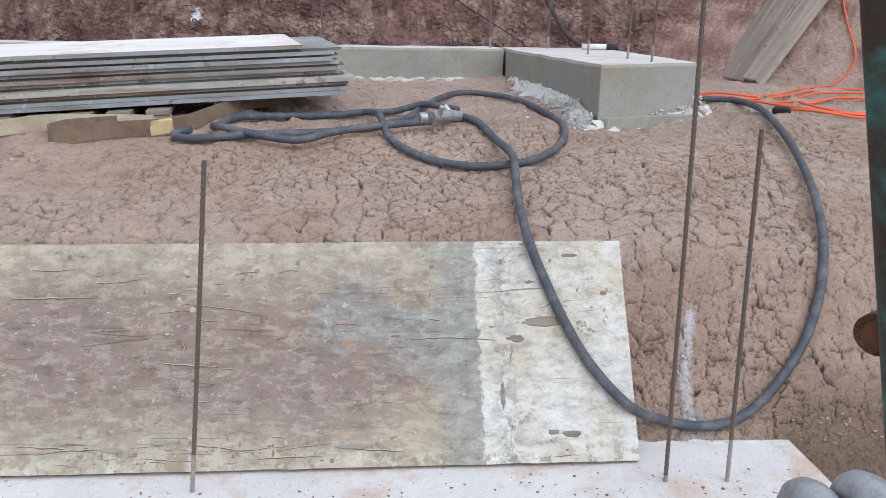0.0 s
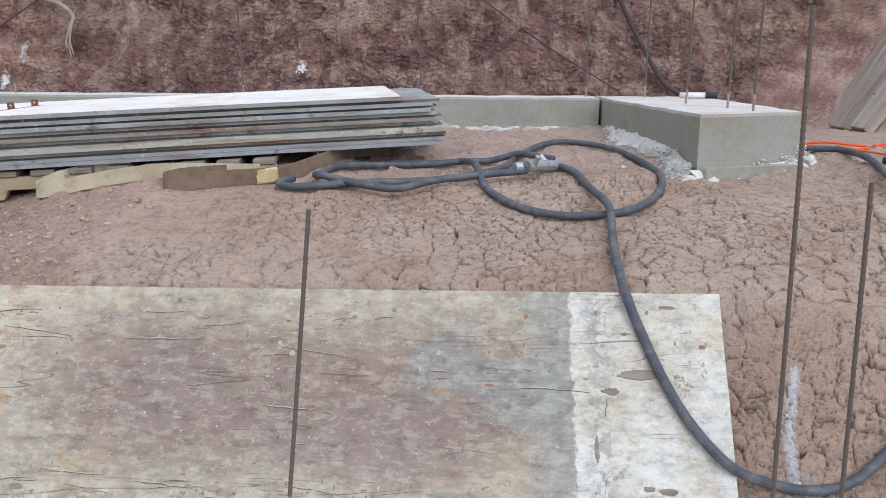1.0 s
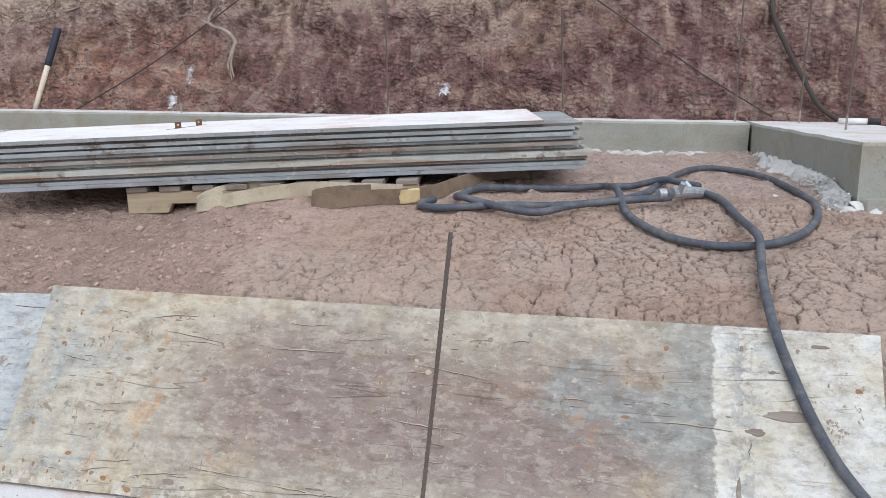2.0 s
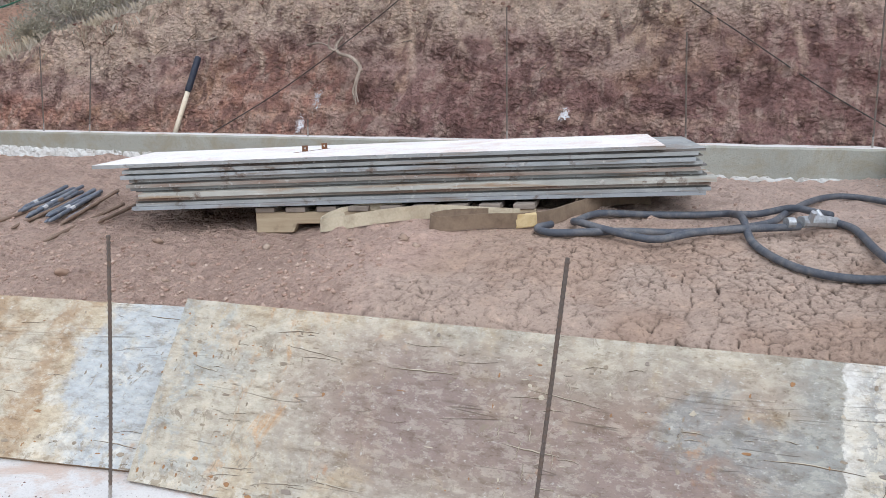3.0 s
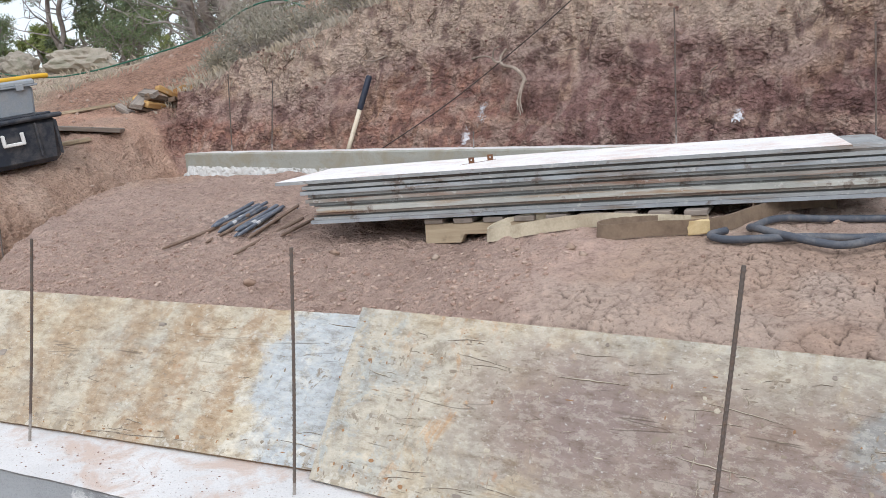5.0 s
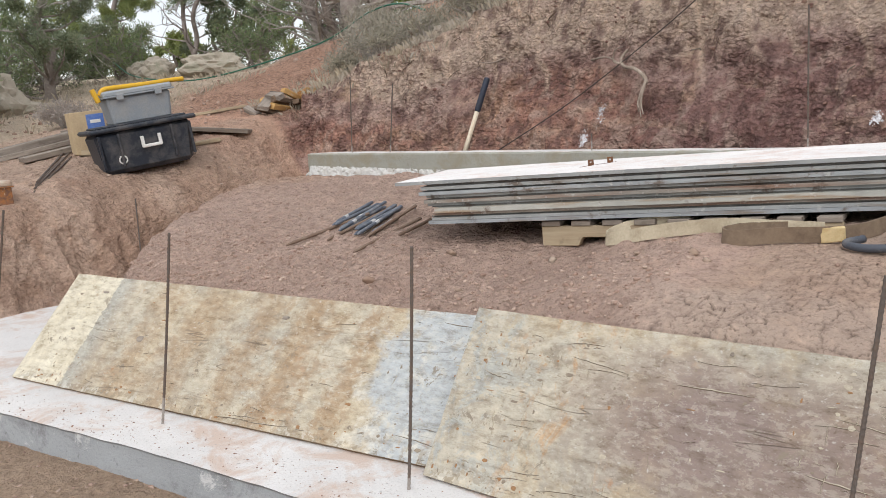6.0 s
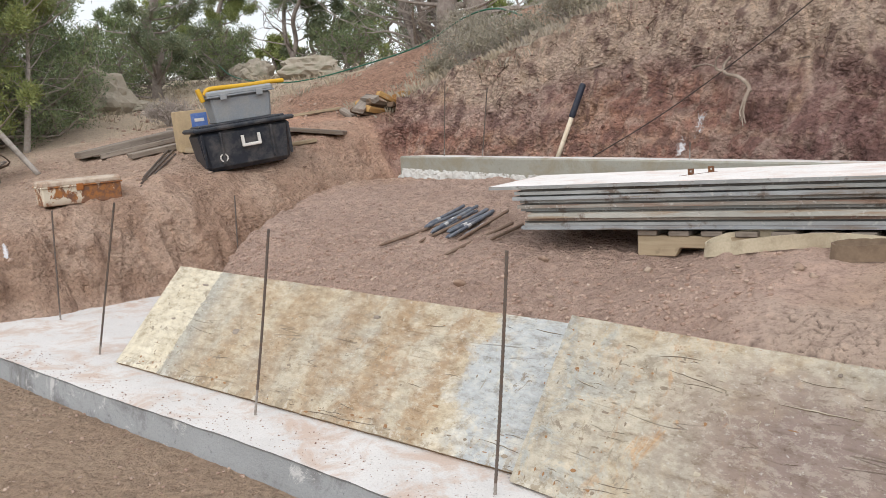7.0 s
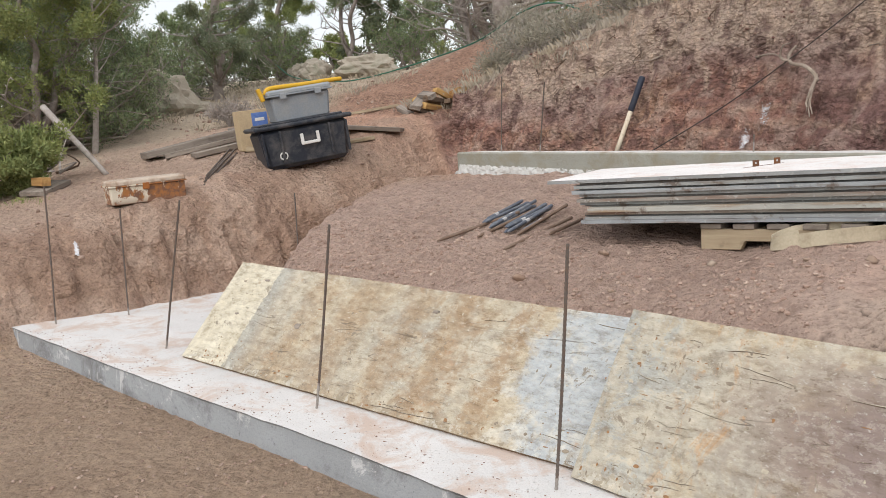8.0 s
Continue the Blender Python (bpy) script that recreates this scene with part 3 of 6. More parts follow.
def resting(points, lift=0.0):
    """Places on the ground for (x, y) or (x, y, extra lift)."""
    a = np.array([(p[0], p[1]) for p in points], float)
    z = height(a[:, 0], a[:, 1])
    return [Vector((x, y, h + lift + (p[2] if len(p) > 2 else 0.0))) for (x, y), h, p in zip(a, z, points)]


def steps(*stretches):
    return np.concatenate([np.arange(a, b - 1e-6, s) for a, b, s in stretches])


def build_ground():
    far = [0.35 * 1.33**n for n in range(26)]
    xs = np.concatenate([[-9.5 - f for f in far][::-1], steps((-9.5, -7.2, 0.035), (-7.2, -6.2, 0.016), (-6.2, -5.0, 0.025), (-5.0, -1.75, 0.013), (-1.75, 1.1, 0.005), (1.1, 3.2, 0.03)), [3.2 + f for f in far]])
    ys = np.concatenate([[-3 - f for f in far][::-1], steps((-3, -0.7, 0.06), (-0.7, 0.08, 0.03), (0.08, 0.45, 0.0032), (0.45, 1.15, 0.005), (1.15, 1.8, 0.018), (1.8, 3.4, 0.035), (3.4, 4.3, 0.012), (4.3, 7.5, 0.05)), [7.5 + f for f in far]])
    x, y = np.meshgrid(xs, ys)
    z = height(x, y)
    face = ease(y, 3.45, 3.6) * (1 - ease(y, 4.3, 4.8)) * ease(x, -7.4, -6.9)
    shove = face * (0.09 * fbm(x * 4, z * 4, 4, 300) + 0.05 * fbm(x * 14, z * 14, 3, 310) - 0.05 * ease(z, 1.5, 2.0) * fbm(x * 7 + z * 2, z * 0.8, 2, 320))
    gouged = ease(-x, 6.2, 6.5) * (1 - ease(-x, 7.0, 7.4)) * (1 - ease(y, 3.2, 3.5)) * ease(z, -0.08, 0.1)
    dent = gouged * (0.08 * fbm(y * 4.5 + z, z * 1.2, 3, 350) + 0.05 * fbm(y * 9, z * 9, 4, 360) - 0.06 * ease(fbm(y * 6, z * 0.7, 2, 370), 0.05, 0.2) * (1 - ease(z, 0.35, 0.6)))
    nx, ny = len(xs), len(ys)
    n = np.arange(nx * ny, dtype=np.int32).reshape(ny, nx)
    quads = np.stack([n[:-1, :-1], n[:-1, 1:], n[1:, 1:], n[1:, :-1]], -1).reshape(-1)
    data = bpy.data.meshes.new("ground")
    data.vertices.add(nx * ny)
    data.vertices.foreach_set("co", np.stack([x + dent, y + shove, z], -1).astype(np.float32).ravel())
    count = len(quads) // 4
    data.loops.add(len(quads))
    data.loops.foreach_set("vertex_index", quads)
    data.polygons.add(count)
    data.polygons.foreach_set("loop_start", np.arange(0, len(quads), 4, dtype=np.int32))
    data.polygons.foreach_set("use_smooth", np.ones(count, dtype=bool))
    data.update()
    # the kinds of earth: pale cracked clay, red loose soil, purple shale under a grey-brown cap, trodden yard
    u = y - bend(x)
    wob = fbm(x * 1.1, y * 1.1, 4, 200)
    tone = np.zeros((ny, nx, 4))

    def lay(colour, share):
        tone[..., :3] = tone[..., :3] * (1 - share[..., None]) + np.array(colour) * share[..., None]

    tone[..., 3] = 1
    lay((0.39, 0.285, 0.205), np.ones_like(x))
    lay((0.45, 0.325, 0.265), ease(z, -0.06, 0.05))
    lay((0.43, 0.315, 0.255), ease(z + 0.2 * wob, 0.6, 0.72) * ease(x, -5.5, -3.0) * ease(y, 0.9, 1.5) * (1 - ease(y, 3.2, 3.5)))
    lay((0.50, 0.39, 0.33), ease(x, -2.6, -1.4) * ease(y, 1.1, 1.5) * (1 - ease(y, 3.2, 3.5)) * 0.7)
    lay((0.405, 0.295, 0.228), ease(x + 0.5 * wob, -2.1, -1.7) * (1 - ease(u + 0.3 * wob, 1.2, 1.7)) * ease(z, -0.08, 0.02))
    lay((0.47, 0.375, 0.31), ease(fbm(x * 2.2, u * 2.2, 4, 215), 0.02, 0.3) * 0.6 * ease(x, -2.1, -1.7) * (1 - ease(u, 1.1, 1.5)) * ease(z, -0.05, 0.02))
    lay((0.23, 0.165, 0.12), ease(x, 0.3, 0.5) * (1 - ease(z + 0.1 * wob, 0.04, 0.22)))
    left = ease(-x, 5.4, 6.0)
    lay((0.40, 0.275, 0.205), left * ease(z, -0.05, 0.1))
    lay((0.50, 0.37, 0.29), left * ease(fbm(y * 5, z * 3, 4, 221), 0.0, 0.3) * 0.7)
    lay((0.26, 0.165, 0.12), left * ease(fbm(y * 9 + x * 3, z * 8, 4, 223), 0.15, 0.4) * 0.5)
    lay((0.40, 0.295, 0.23), left * ease(-x + wob, 6.7, 7.4) * 0.8)
    lay((0.43, 0.25, 0.175), left * ease(y + wob, 2.6, 3.6) * ease(-x, 6.6, 7.2) * 0.75)
    lay((0.44, 0.36, 0.275), ease(-x + 2.0 * wob, 9.3, 11.5))
    lay((0.40, 0.345, 0.265), ease(-x + 2.5 * wob, 12.5, 15.5))
    back = ease(y + 0.75 * np.clip(x - 0.95, 0, 1.7), 3.42, 3.6) * ease(x, -7.4, -6.9)
    lay((0.236, 0.139, 0.124), back)
    lay((0.335, 0.185, 0.140), back * ease(-x + wob, 2.8, 4.2))
    seam = z + 0.45 * fbm(x * 1.2, z * 2, 4, 230) - 0.06 * x
    lay((0.320, 0.220, 0.190), back * ease(seam, 1.48, 1.72))
    lay((0.430, 0.335, 0.265), back * ease(seam, 1.70, 2.0))
    patch = ease(fbm(x * 2.3, z * 3.3, 4, 260), 0.12, 0.35)
    lay((0.46, 0.31, 0.19), back * patch * 0.35 * ease(seam, 1.3, 1.5) * (1 - ease(seam, 1.9, 2.2)))
    # pale streaks that the digger's teeth drew down the upper face
    lane = x * 5.0 + z * 1.5 + 0.9 * fbm(x * 1.4, z * 1.4, 3, 330)
    which = np.floor(lane)
    tooth = (1 - ease(np.abs(lane - which - 0.5), 0.06, 0.19)) * ease(hash01(which, which * 0 + 3, 331), 0.35, 0.5)
    start = 1.38 + 0.35 * hash01(which, which * 0 + 7, 332)
    tooth = tooth * ease(z, start, start + 0.06) * (1 - ease(z, start + 0.5, start + 0.95)) * np.clip(0.8 + 0.8 * fbm(x * 20, z * 9, 3, 333), 0, 1)
    strata = fbm(x * 1.6, z * 17 + 1.5 * fbm(x * 2, z * 2, 2, 347), 4, 348)
    lay((0.165, 0.085, 0.072), back * ease(strata, 0.08, 0.3) * 0.6 * (1 - ease(seam, 1.7, 2.0)))
    lay((0.47, 0.335, 0.25), back * ease(-strata, 0.14, 0.38) * 0.45 * (1 - ease(seam, 1.55, 1.85)))
    lay((0.36, 0.265, 0.215), back * ease(x + 0.3 * wob, 1.55, 1.95) * 0.85)
    speckle = fbm(x * 13, z * 13, 4, 345)
    lay((0.130, 0.075, 0.068), back * ease(speckle, 0.10, 0.34) * 0.7)
    lay((0.40, 0.30, 0.25), back * ease(-speckle, 0.10, 0.34) * 0.6)
    lay((0.45, 0.335, 0.265), ease(x, 0.75, 1.2) * ease(z, 0.79, 0.85) * (0.9 - 0.85 * ease(y + 0.75 * np.clip(x - 0.95, 0, 1.7), 3.42, 3.6)))
    lay((0.53, 0.41, 0.315), back * tooth * 0.62)
    tone[..., :3] *= 1.28
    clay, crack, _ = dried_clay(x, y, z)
    # shade inside the clay cracks, put into the soil colour
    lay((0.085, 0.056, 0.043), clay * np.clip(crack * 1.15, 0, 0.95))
    # a white line sprayed down the clay, with a splash of grey cement at its foot
    line = np.interp(y, [0.12, 0.178, 0.218, 0.26, 0.31], [0.185, 0.186, 0.186, 0.20, 0.222]) + 0.004 * fbm(x * 40, y * 40, 2, 400)
    sprayed = np.exp(-(((x - line) / 0.013) ** 2)) * 1.5 * ease(y, 0.10, 0.125) * (1 - ease(y, 0.295, 0.325)) * np.clip(0.75 + 0.8 * fbm(x * 60, y * 60, 3, 410), 0, 1) * (1 - 0.7 * crack)
    lay((0.80, 0.79, 0.83), np.clip(sprayed, 0, 0.9))
    splash = np.exp(-(((x - 0.195) / 0.05) ** 2 + ((y - 0.135) / 0.03) ** 2)) * ease(fbm(x * 45, y * 45, 4, 420), -0.1, 0.2)
    lay((0.46, 0.45, 0.46), np.clip(splash, 0, 0.8))
    tone[..., :3] *= (1 + 0.28 * back + 0.12 * left)[..., None]
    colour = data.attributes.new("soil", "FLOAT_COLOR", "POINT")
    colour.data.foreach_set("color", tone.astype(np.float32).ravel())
    lumps = np.clip(0.25 * (1 - clay) + 0.75 * ease(y, 3.4, 3.6) + 0.22 * ease(-x, 2.0, 2.6) * (1 - ease(y, 3.2, 3.4)) + 0.12 * gouged, 0, 1) * (1 - 0.6 * ease(-x, 9, 12))
    rough = np.repeat(lumps[..., None], 4, -1)
    field = data.attributes.new("lumps", "FLOAT_COLOR", "POINT")
    field.data.foreach_set("color", rough.astype(np.float32).ravel())
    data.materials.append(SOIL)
    return tagged(new("ground", data), "cut red-brown clay building site on a hillside", "ground", kind="structure")


# ---------------------------------------------------------------- concrete
def outline_block(outline, low, top, step=0.05, wobble=0.005, seed=0):
    """A poured block over an outline, with edges that are not quite straight."""
    bm = bmesh.new()
    ring = []
    for (ax, ay), (bx, by) in zip(outline, outline[1:] + outline[:1]):
        n = max(1, int(math.hypot(bx - ax, by - ay) / step))
        for k in range(n):
            x, y = ax + (bx - ax) * k / n, ay + (by - ay) * k / n
            ring.append((x + wobble * noise.noise((x * 6, y * 6, seed)), y + wobble * noise.noise((x * 6, y * 6, seed + 9))))
    levels = [(low, 0.0), ((low + top) / 2, 0.004), (top - 0.012, 0.0), (top, 0.010)]
    mid = Vector((sum(x for x, _ in ring) / len(ring), sum(y for _, y in ring) / len(ring)))
    rows = []
    for z, inward in levels:
        row = []
        for k, (x, y) in enumerate(ring):
            (px, py), (qx, qy) = ring[k - 1], ring[(k + 1) % len(ring)]
            t = Vector((qx - px, qy - py)).normalized()
            row.append(bm.verts.new((x - t.y * inward, y + t.x * inward, z + 0.004 * noise.noise((x * 9, y * 9, z)))))
        rows.append(row)
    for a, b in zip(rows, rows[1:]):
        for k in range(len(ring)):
            # the sides take the second material, about half the top's tone
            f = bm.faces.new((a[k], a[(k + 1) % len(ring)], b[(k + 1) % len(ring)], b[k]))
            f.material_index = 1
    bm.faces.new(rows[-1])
    return bm


def lumpy_foot(line, width, tall, seed, bm=None, fine=0.012, grit=1.0):
    """Concrete that has run out under the form, along a line of (x, y, z)."""
    bm = bm or bmesh.new()
    pts = spline(line, max(3, int((Vector(line[0]) - Vector(line[-1])).length / fine / max(1, len(line) - 1))))
    rows = []
    for n, p in enumerate(pts):
        t = (pts[min(n + 1, len(pts) - 1)] - pts[max(n - 1, 0)]).normalized()
        out = Vector((t.y, -t.x, 0)).normalized()
        row = []
        for k in range(13):
            s = k / 12 * 1.25
            push = width * (1 + 0.9 * noise.noise((p.x * 7, p.y * 7, seed)))
            q = p + out * (push * s) + Vector((0, 0, tall * (1 - s**1.6) + 0.012 * noise.noise((p.x * 15, p.y * 15 + 3 * s, seed + 4)) * min(1, s * 3)))
            d = Vector((noise.noise(q * 23 + Vector((seed, 0, 0))), noise.noise(q * 23 + Vector((0, seed, 0))), noise.noise(q * 23 + Vector((0, 0, seed)))))
            d2 = Vector((noise.noise(q * 60), noise.noise(q * 60 + Vector((7, 0, 0))), noise.noise(q * 60 + Vector((0, 7, 0)))))
            row.append(bm.verts.new(q + d * 0.016 * grit * (1 if k else 0.2) + d2 * 0.008 * grit * (1 if k else 0.2)))
        rows.append(row)
    for a, b in zip(rows, rows[1:]):
        for k in range(12):
            bm.faces.new((a[k], b[k], b[k + 1], a[k + 1]))
    return bm


build_ground()
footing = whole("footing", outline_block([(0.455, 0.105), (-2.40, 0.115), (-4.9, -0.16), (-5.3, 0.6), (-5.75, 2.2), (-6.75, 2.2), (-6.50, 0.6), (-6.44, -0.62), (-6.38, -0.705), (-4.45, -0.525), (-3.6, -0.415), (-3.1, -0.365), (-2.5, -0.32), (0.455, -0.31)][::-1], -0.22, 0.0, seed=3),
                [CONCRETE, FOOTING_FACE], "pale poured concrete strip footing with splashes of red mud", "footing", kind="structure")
part("rough_edge", lumpy_foot([(0.46, 0.10, 0), (0.2, 0.115, 0), (-0.1, 0.11, 0)], -0.012, 0.002, 5, grit=0.2), CONCRETE_ROUGH, footing, "crumbled grey concrete edge", smooth=True)
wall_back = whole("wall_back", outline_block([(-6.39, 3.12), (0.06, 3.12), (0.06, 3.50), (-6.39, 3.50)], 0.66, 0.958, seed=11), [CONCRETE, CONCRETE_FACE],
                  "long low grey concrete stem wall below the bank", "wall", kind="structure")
part("rough_edge", lumpy_foot([(-0.1 - 0.45 * k, 3.125, 0.765) for k in range(15)][::-1], 0.02, 0.02, 21, fine=0.02), CONCRETE_ROUGH, wall_back, "honeycombed concrete lip")
part("rough_edge", lumpy_foot([(-6.36, 3.123, 0.78), (-6.0, 3.123, 0.765), (-5.5, 3.123, 0.76), (-5.0, 3.123, 0.75), (-4.6, 3.123, 0.75)], 0.02, 0.075, 27), CONCRETE_ROUGH, wall_back, "honeycombed concrete lip")
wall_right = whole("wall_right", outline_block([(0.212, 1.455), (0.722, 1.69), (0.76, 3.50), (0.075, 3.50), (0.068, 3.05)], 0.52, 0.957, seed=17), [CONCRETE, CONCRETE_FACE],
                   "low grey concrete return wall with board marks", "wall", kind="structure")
part("rough_edge", lumpy_foot([(0.10, 2.95, 0.76), (0.125, 2.5, 0.755), (0.15, 2.1, 0.755), (0.185, 1.75, 0.735), (0.205, 1.455, 0.69)], 0.06, 0.05, 31, grit=1.2), MORTAR, wall_right, "pale concrete run out under the form", smooth=True)
part("rough_edge", lumpy_foot([(0.19, 1.448, 0.68), (0.35, 1.52, 0.68), (0.55, 1.61, 0.69), (0.76, 1.705, 0.715)], 0.045, 0.055, 37, grit=0.9), MORTAR, wall_right, "pale concrete run out under the form", smooth=True)
part("wall_step", slab((0.49, 0.06, 0.10), (0.455, 1.555, 0.645), 0.006, turn=Matrix.Rotation(math.atan2(0.235, 0.51), 4, "Z"), jitter=0.004), CONCRETE_FACE, wall_right)


# ---------------------------------------------------------------- reinforcing bars
def rebar(foot, top, radius=0.0056, dusty=0.0, group="bars standing in the footing", bow=0.0):
    foot, top = Vector(foot), Vector(top)
    long = (top - foot).length
    n = int(long / 0.0055)
    side = Vector((random.uniform(-1, 1), random.uniform(-1, 1), 0)) * bow
    line = [foot.lerp(top, k / n) + side * math.sin(math.pi * k / n) for k in range(n + 1)]
    bm = tube(line, lambda s: radius * (1.12 if int(s * n + 0.5) % 3 == 0 else 0.93), 7)
    for f in bm.faces:
        f.material_index = 1 if (f.calc_center_median() - foot).length < dusty else 0
    return whole("rebar", bm, [REBAR, REBAR_FOOT], "rusty ribbed steel bar standing upright in the concrete", "rebar", group)


for foot, top, dusty in (((-1.148, -0.074), (-1.066, 0.82), 0.10), ((0.041, -0.085), (0.020, 1.27), 0.02), ((0.20, -0.093), (0.181, 0.898), 0.12), ((-2.423, -0.094), (-2.368, 0.80), 0.04),
                         ((-3.665, -0.201), (-3.500, 0.793), 0.12), ((-5.137, -0.237), (-4.815, 0.834), 0.06), ((-6.163, -0.054), (-6.171, 0.705), 0.05), ((-6.252, -0.485), (-6.228, 0.875), 0.05), ((-6.15, 1.25), (-6.16, 0.72), 0.0)):
    rebar((*foot, -0.03), (top[0], foot[1], top[1]), dusty=dusty + 0.03, bow=0.003)
for x, tall, lean in ((-6.0, 0.66, 0.02), (-5.54, 0.58, 0.06), (-3.60, 0.12, 0.0), (-2.14, 0.84, -0.02), (-1.02, 0.66, -0.03), (-0.005, 0.95, 0.0)):
    rebar((x, 3.3, 0.93), (x + lean, 3.3, 0.958 + tall), dusty=0.09, group="bars standing in the stem wall")
for x, y, tall in ((0.36, 3.32, 1.2), (0.401, 2.455, 1.0), (0.476, 1.989, 0.9), (0.513, 1.743, 0.85)):
    rebar((x, y, 0.93), (x + 0.015, y, 0.957 + tall), dusty=0.10, group="bars standing in the stem wall")


# ---------------------------------------------------------------- form panels
def face_y(x, z, seed):
    """How far the warped face of a panel stands off its plane."""
    return 0.0025 * noise.noise((x * 3, z * 3, seed)) + 0.006 * math.sin(x * 1.6 + seed) * (z / 0.61)


def veneer_cracks(count, upright, seed, where):
    """Splits along the grain of the face: a dark slit under a lifted pale lip."""
    g, bm = random.Random(seed), bmesh.new()
    for k in range(count + upright):
        up = k >= count
        x, z = where(g, up)
        long = g.uniform(0.012, 0.05) if up else 0.025 + 0.22 * g.random() ** 3
        slope = g.uniform(1.35, 1.75) if up else g.gauss(-0.03, 0.09)
        bow, deep = g.uniform(-0.005, 0.005), g.uniform(0.0004, 0.0010) * (0.7 + 2 * min(long, 0.2))
        rows = []
        for n in range(9):
            t = n / 8
            px = x + (t - 0.5) * long * math.cos(slope) + (0.0025 * g.uniform(-1, 1) if up else 0)
            pz = z + (t - 0.5) * long * math.sin(slope) + bow * math.sin(math.pi * t) + g.uniform(-0.0012, 0.0012)
            w = deep * (0.25 + math.sin(math.pi * t))
            if not 0.01 < px < 2.43 or not 0.01 < pz < 0.60:
                break
            lip = face_y(px, pz, seed)
            side = (w, 0.0) if up else (0.0, w)
            rows.append([bm.verts.new((px + side[0] * q, lip - off, pz + side[1] * q)) for q, off in ((-1, 0.0006), (1, 0.0006), (1, 0.0022), (2.6, 0.0016), (3.6, -0.0002))])
        for a, b in zip(rows, rows[1:]):
            for q in range(4):
                bm.faces.new((a[q], b[q], b[q + 1], a[q + 1])).material_index = 0 if q < 2 else 1
    return bm


def veneer_chips(count, seed, where):
    """Small spots where the top ply has flaked off or dirt has stuck."""
    g, bm = random.Random(seed), bmesh.new()
    for k in range(count):
        x, z = where(g, False)
        wide, tall = 0.003 + 0.013 * g.random() ** 3, 0.002 + 0.007 * g.random() ** 2
        rim = []
        for n in range(9):
            a = 2 * math.pi * n / 9
            r = g.uniform(0.6, 1.25)
            px, pz = min(2.43, max(0.006, x + math.cos(a) * wide * r)), min(0.604, max(0.006, z + math.sin(a) * tall * r))
            rim.append((px, pz))
        low = [bm.verts.new((px, face_y(px, pz, seed) + 0.0005, pz)) for px, pz in rim]
        top = [bm.verts.new((x + (px - x) * 0.85, face_y(px, pz, seed) - 0.0012, z + (pz - z) * 0.85)) for px, pz in rim]
        which = g.choice((0, 0, 1, 2))
        for n in range(9):
            bm.faces.new((low[n], low[(n + 1) % 9], top[(n + 1) % 9], top[n])).material_index = which
        bm.faces.new(top).material_index = which
    bmesh.ops.recalc_face_normals(bm, faces=bm.faces)
    return bm


def scar(at, wide, tall, seed, sheet_seed):
    """A torn spot in the face veneer, raised a hair."""
    bm = bmesh.new()
    rim = []

    for k in range(22):
        a = 2 * math.pi * k / 22
        r = 1 + 0.45 * noise.noise((math.cos(a) * 1.7 + seed, math.sin(a) * 1.7, seed))
        rim.append((at[0] + math.cos(a) * wide / 2 * r, at[1] + math.sin(a) * tall / 2 * r))
    low = [bm.verts.new((x, face_y(x, z, sheet_seed) + 0.001, z)) for x, z in rim]
    top = [bm.verts.new((at[0] + (x - at[0]) * 0.9, face_y(x, z, sheet_seed) - 0.0022, at[1] + (z - at[1]) * 0.85)) for x, z in rim]
    for k in range(22):
        bm.faces.new((low[k], low[(k + 1) % 22], top[(k + 1) % 22], top[k]))
    bm.faces.new(top)
    bmesh.ops.recalc_face_normals(bm, faces=bm.faces)
    return bm


def form_panel(m, material, label, scars, seed, cracks, chips, where):
    bm = bmesh.new()
    nx, nz = 80, 20
    front = []
    for k in range(nx + 1):
        x = 2.44 * k / nx
        row = []
        for j in range(nz + 1):
            z = 0.61 * j / nz
            fray = 0.002 * noise.noise((x * 14, z * 14, seed)) if k in (0, nx) or j in (0, nz) else 0
            row.append(bm.verts.new((x + (fray if k in (0, nx) else 0), face_y(x, z, seed), z + (fray if j in (0, nz) else 0))))
        front.append(row)
    for k in range(nx):
        for j in range(nz):
            bm.faces.new((front[k][j], front[k + 1][j], front[k + 1][j + 1], front[k][j + 1]))
    out = bmesh.ops.extrude_face_region(bm, geom=list(bm.faces))
    for v in [g for g in out["geom"] if isinstance(g, bmesh.types.BMVert)]:
        v.co.y += 0.018
    bmesh.ops.recalc_face_normals(bm, faces=bm.faces)
    bm.normal_update()
    for f in bm.faces:
        if abs(f.normal.y) < 0.5:
            f.material_index = 1
    ob = thing("leaning_plywood", m, label, "plywood panel", "plywood panels leaning on the cut")
    part("board", bm, [material, PLY_EDGE], ob)
    for k, (x, z, wide, tall) in enumerate(scars):
        part("veneer_scar", scar((x, z), wide, tall, seed + k * 3.7, seed), GREY_WOOD, ob, "torn brown spot in the veneer")
    tagged(part("veneer_crack", veneer_cracks(*cracks, seed, where), [SLIT, LIP], ob, "dark splits along the grain with lifted edges"), kind="stuff")
    tagged(part("veneer_chip", veneer_chips(chips, seed, where), [CHIP, LIP, RUST_SPOT], ob, "small flaked and rusty spots"), kind="stuff")
    return ob


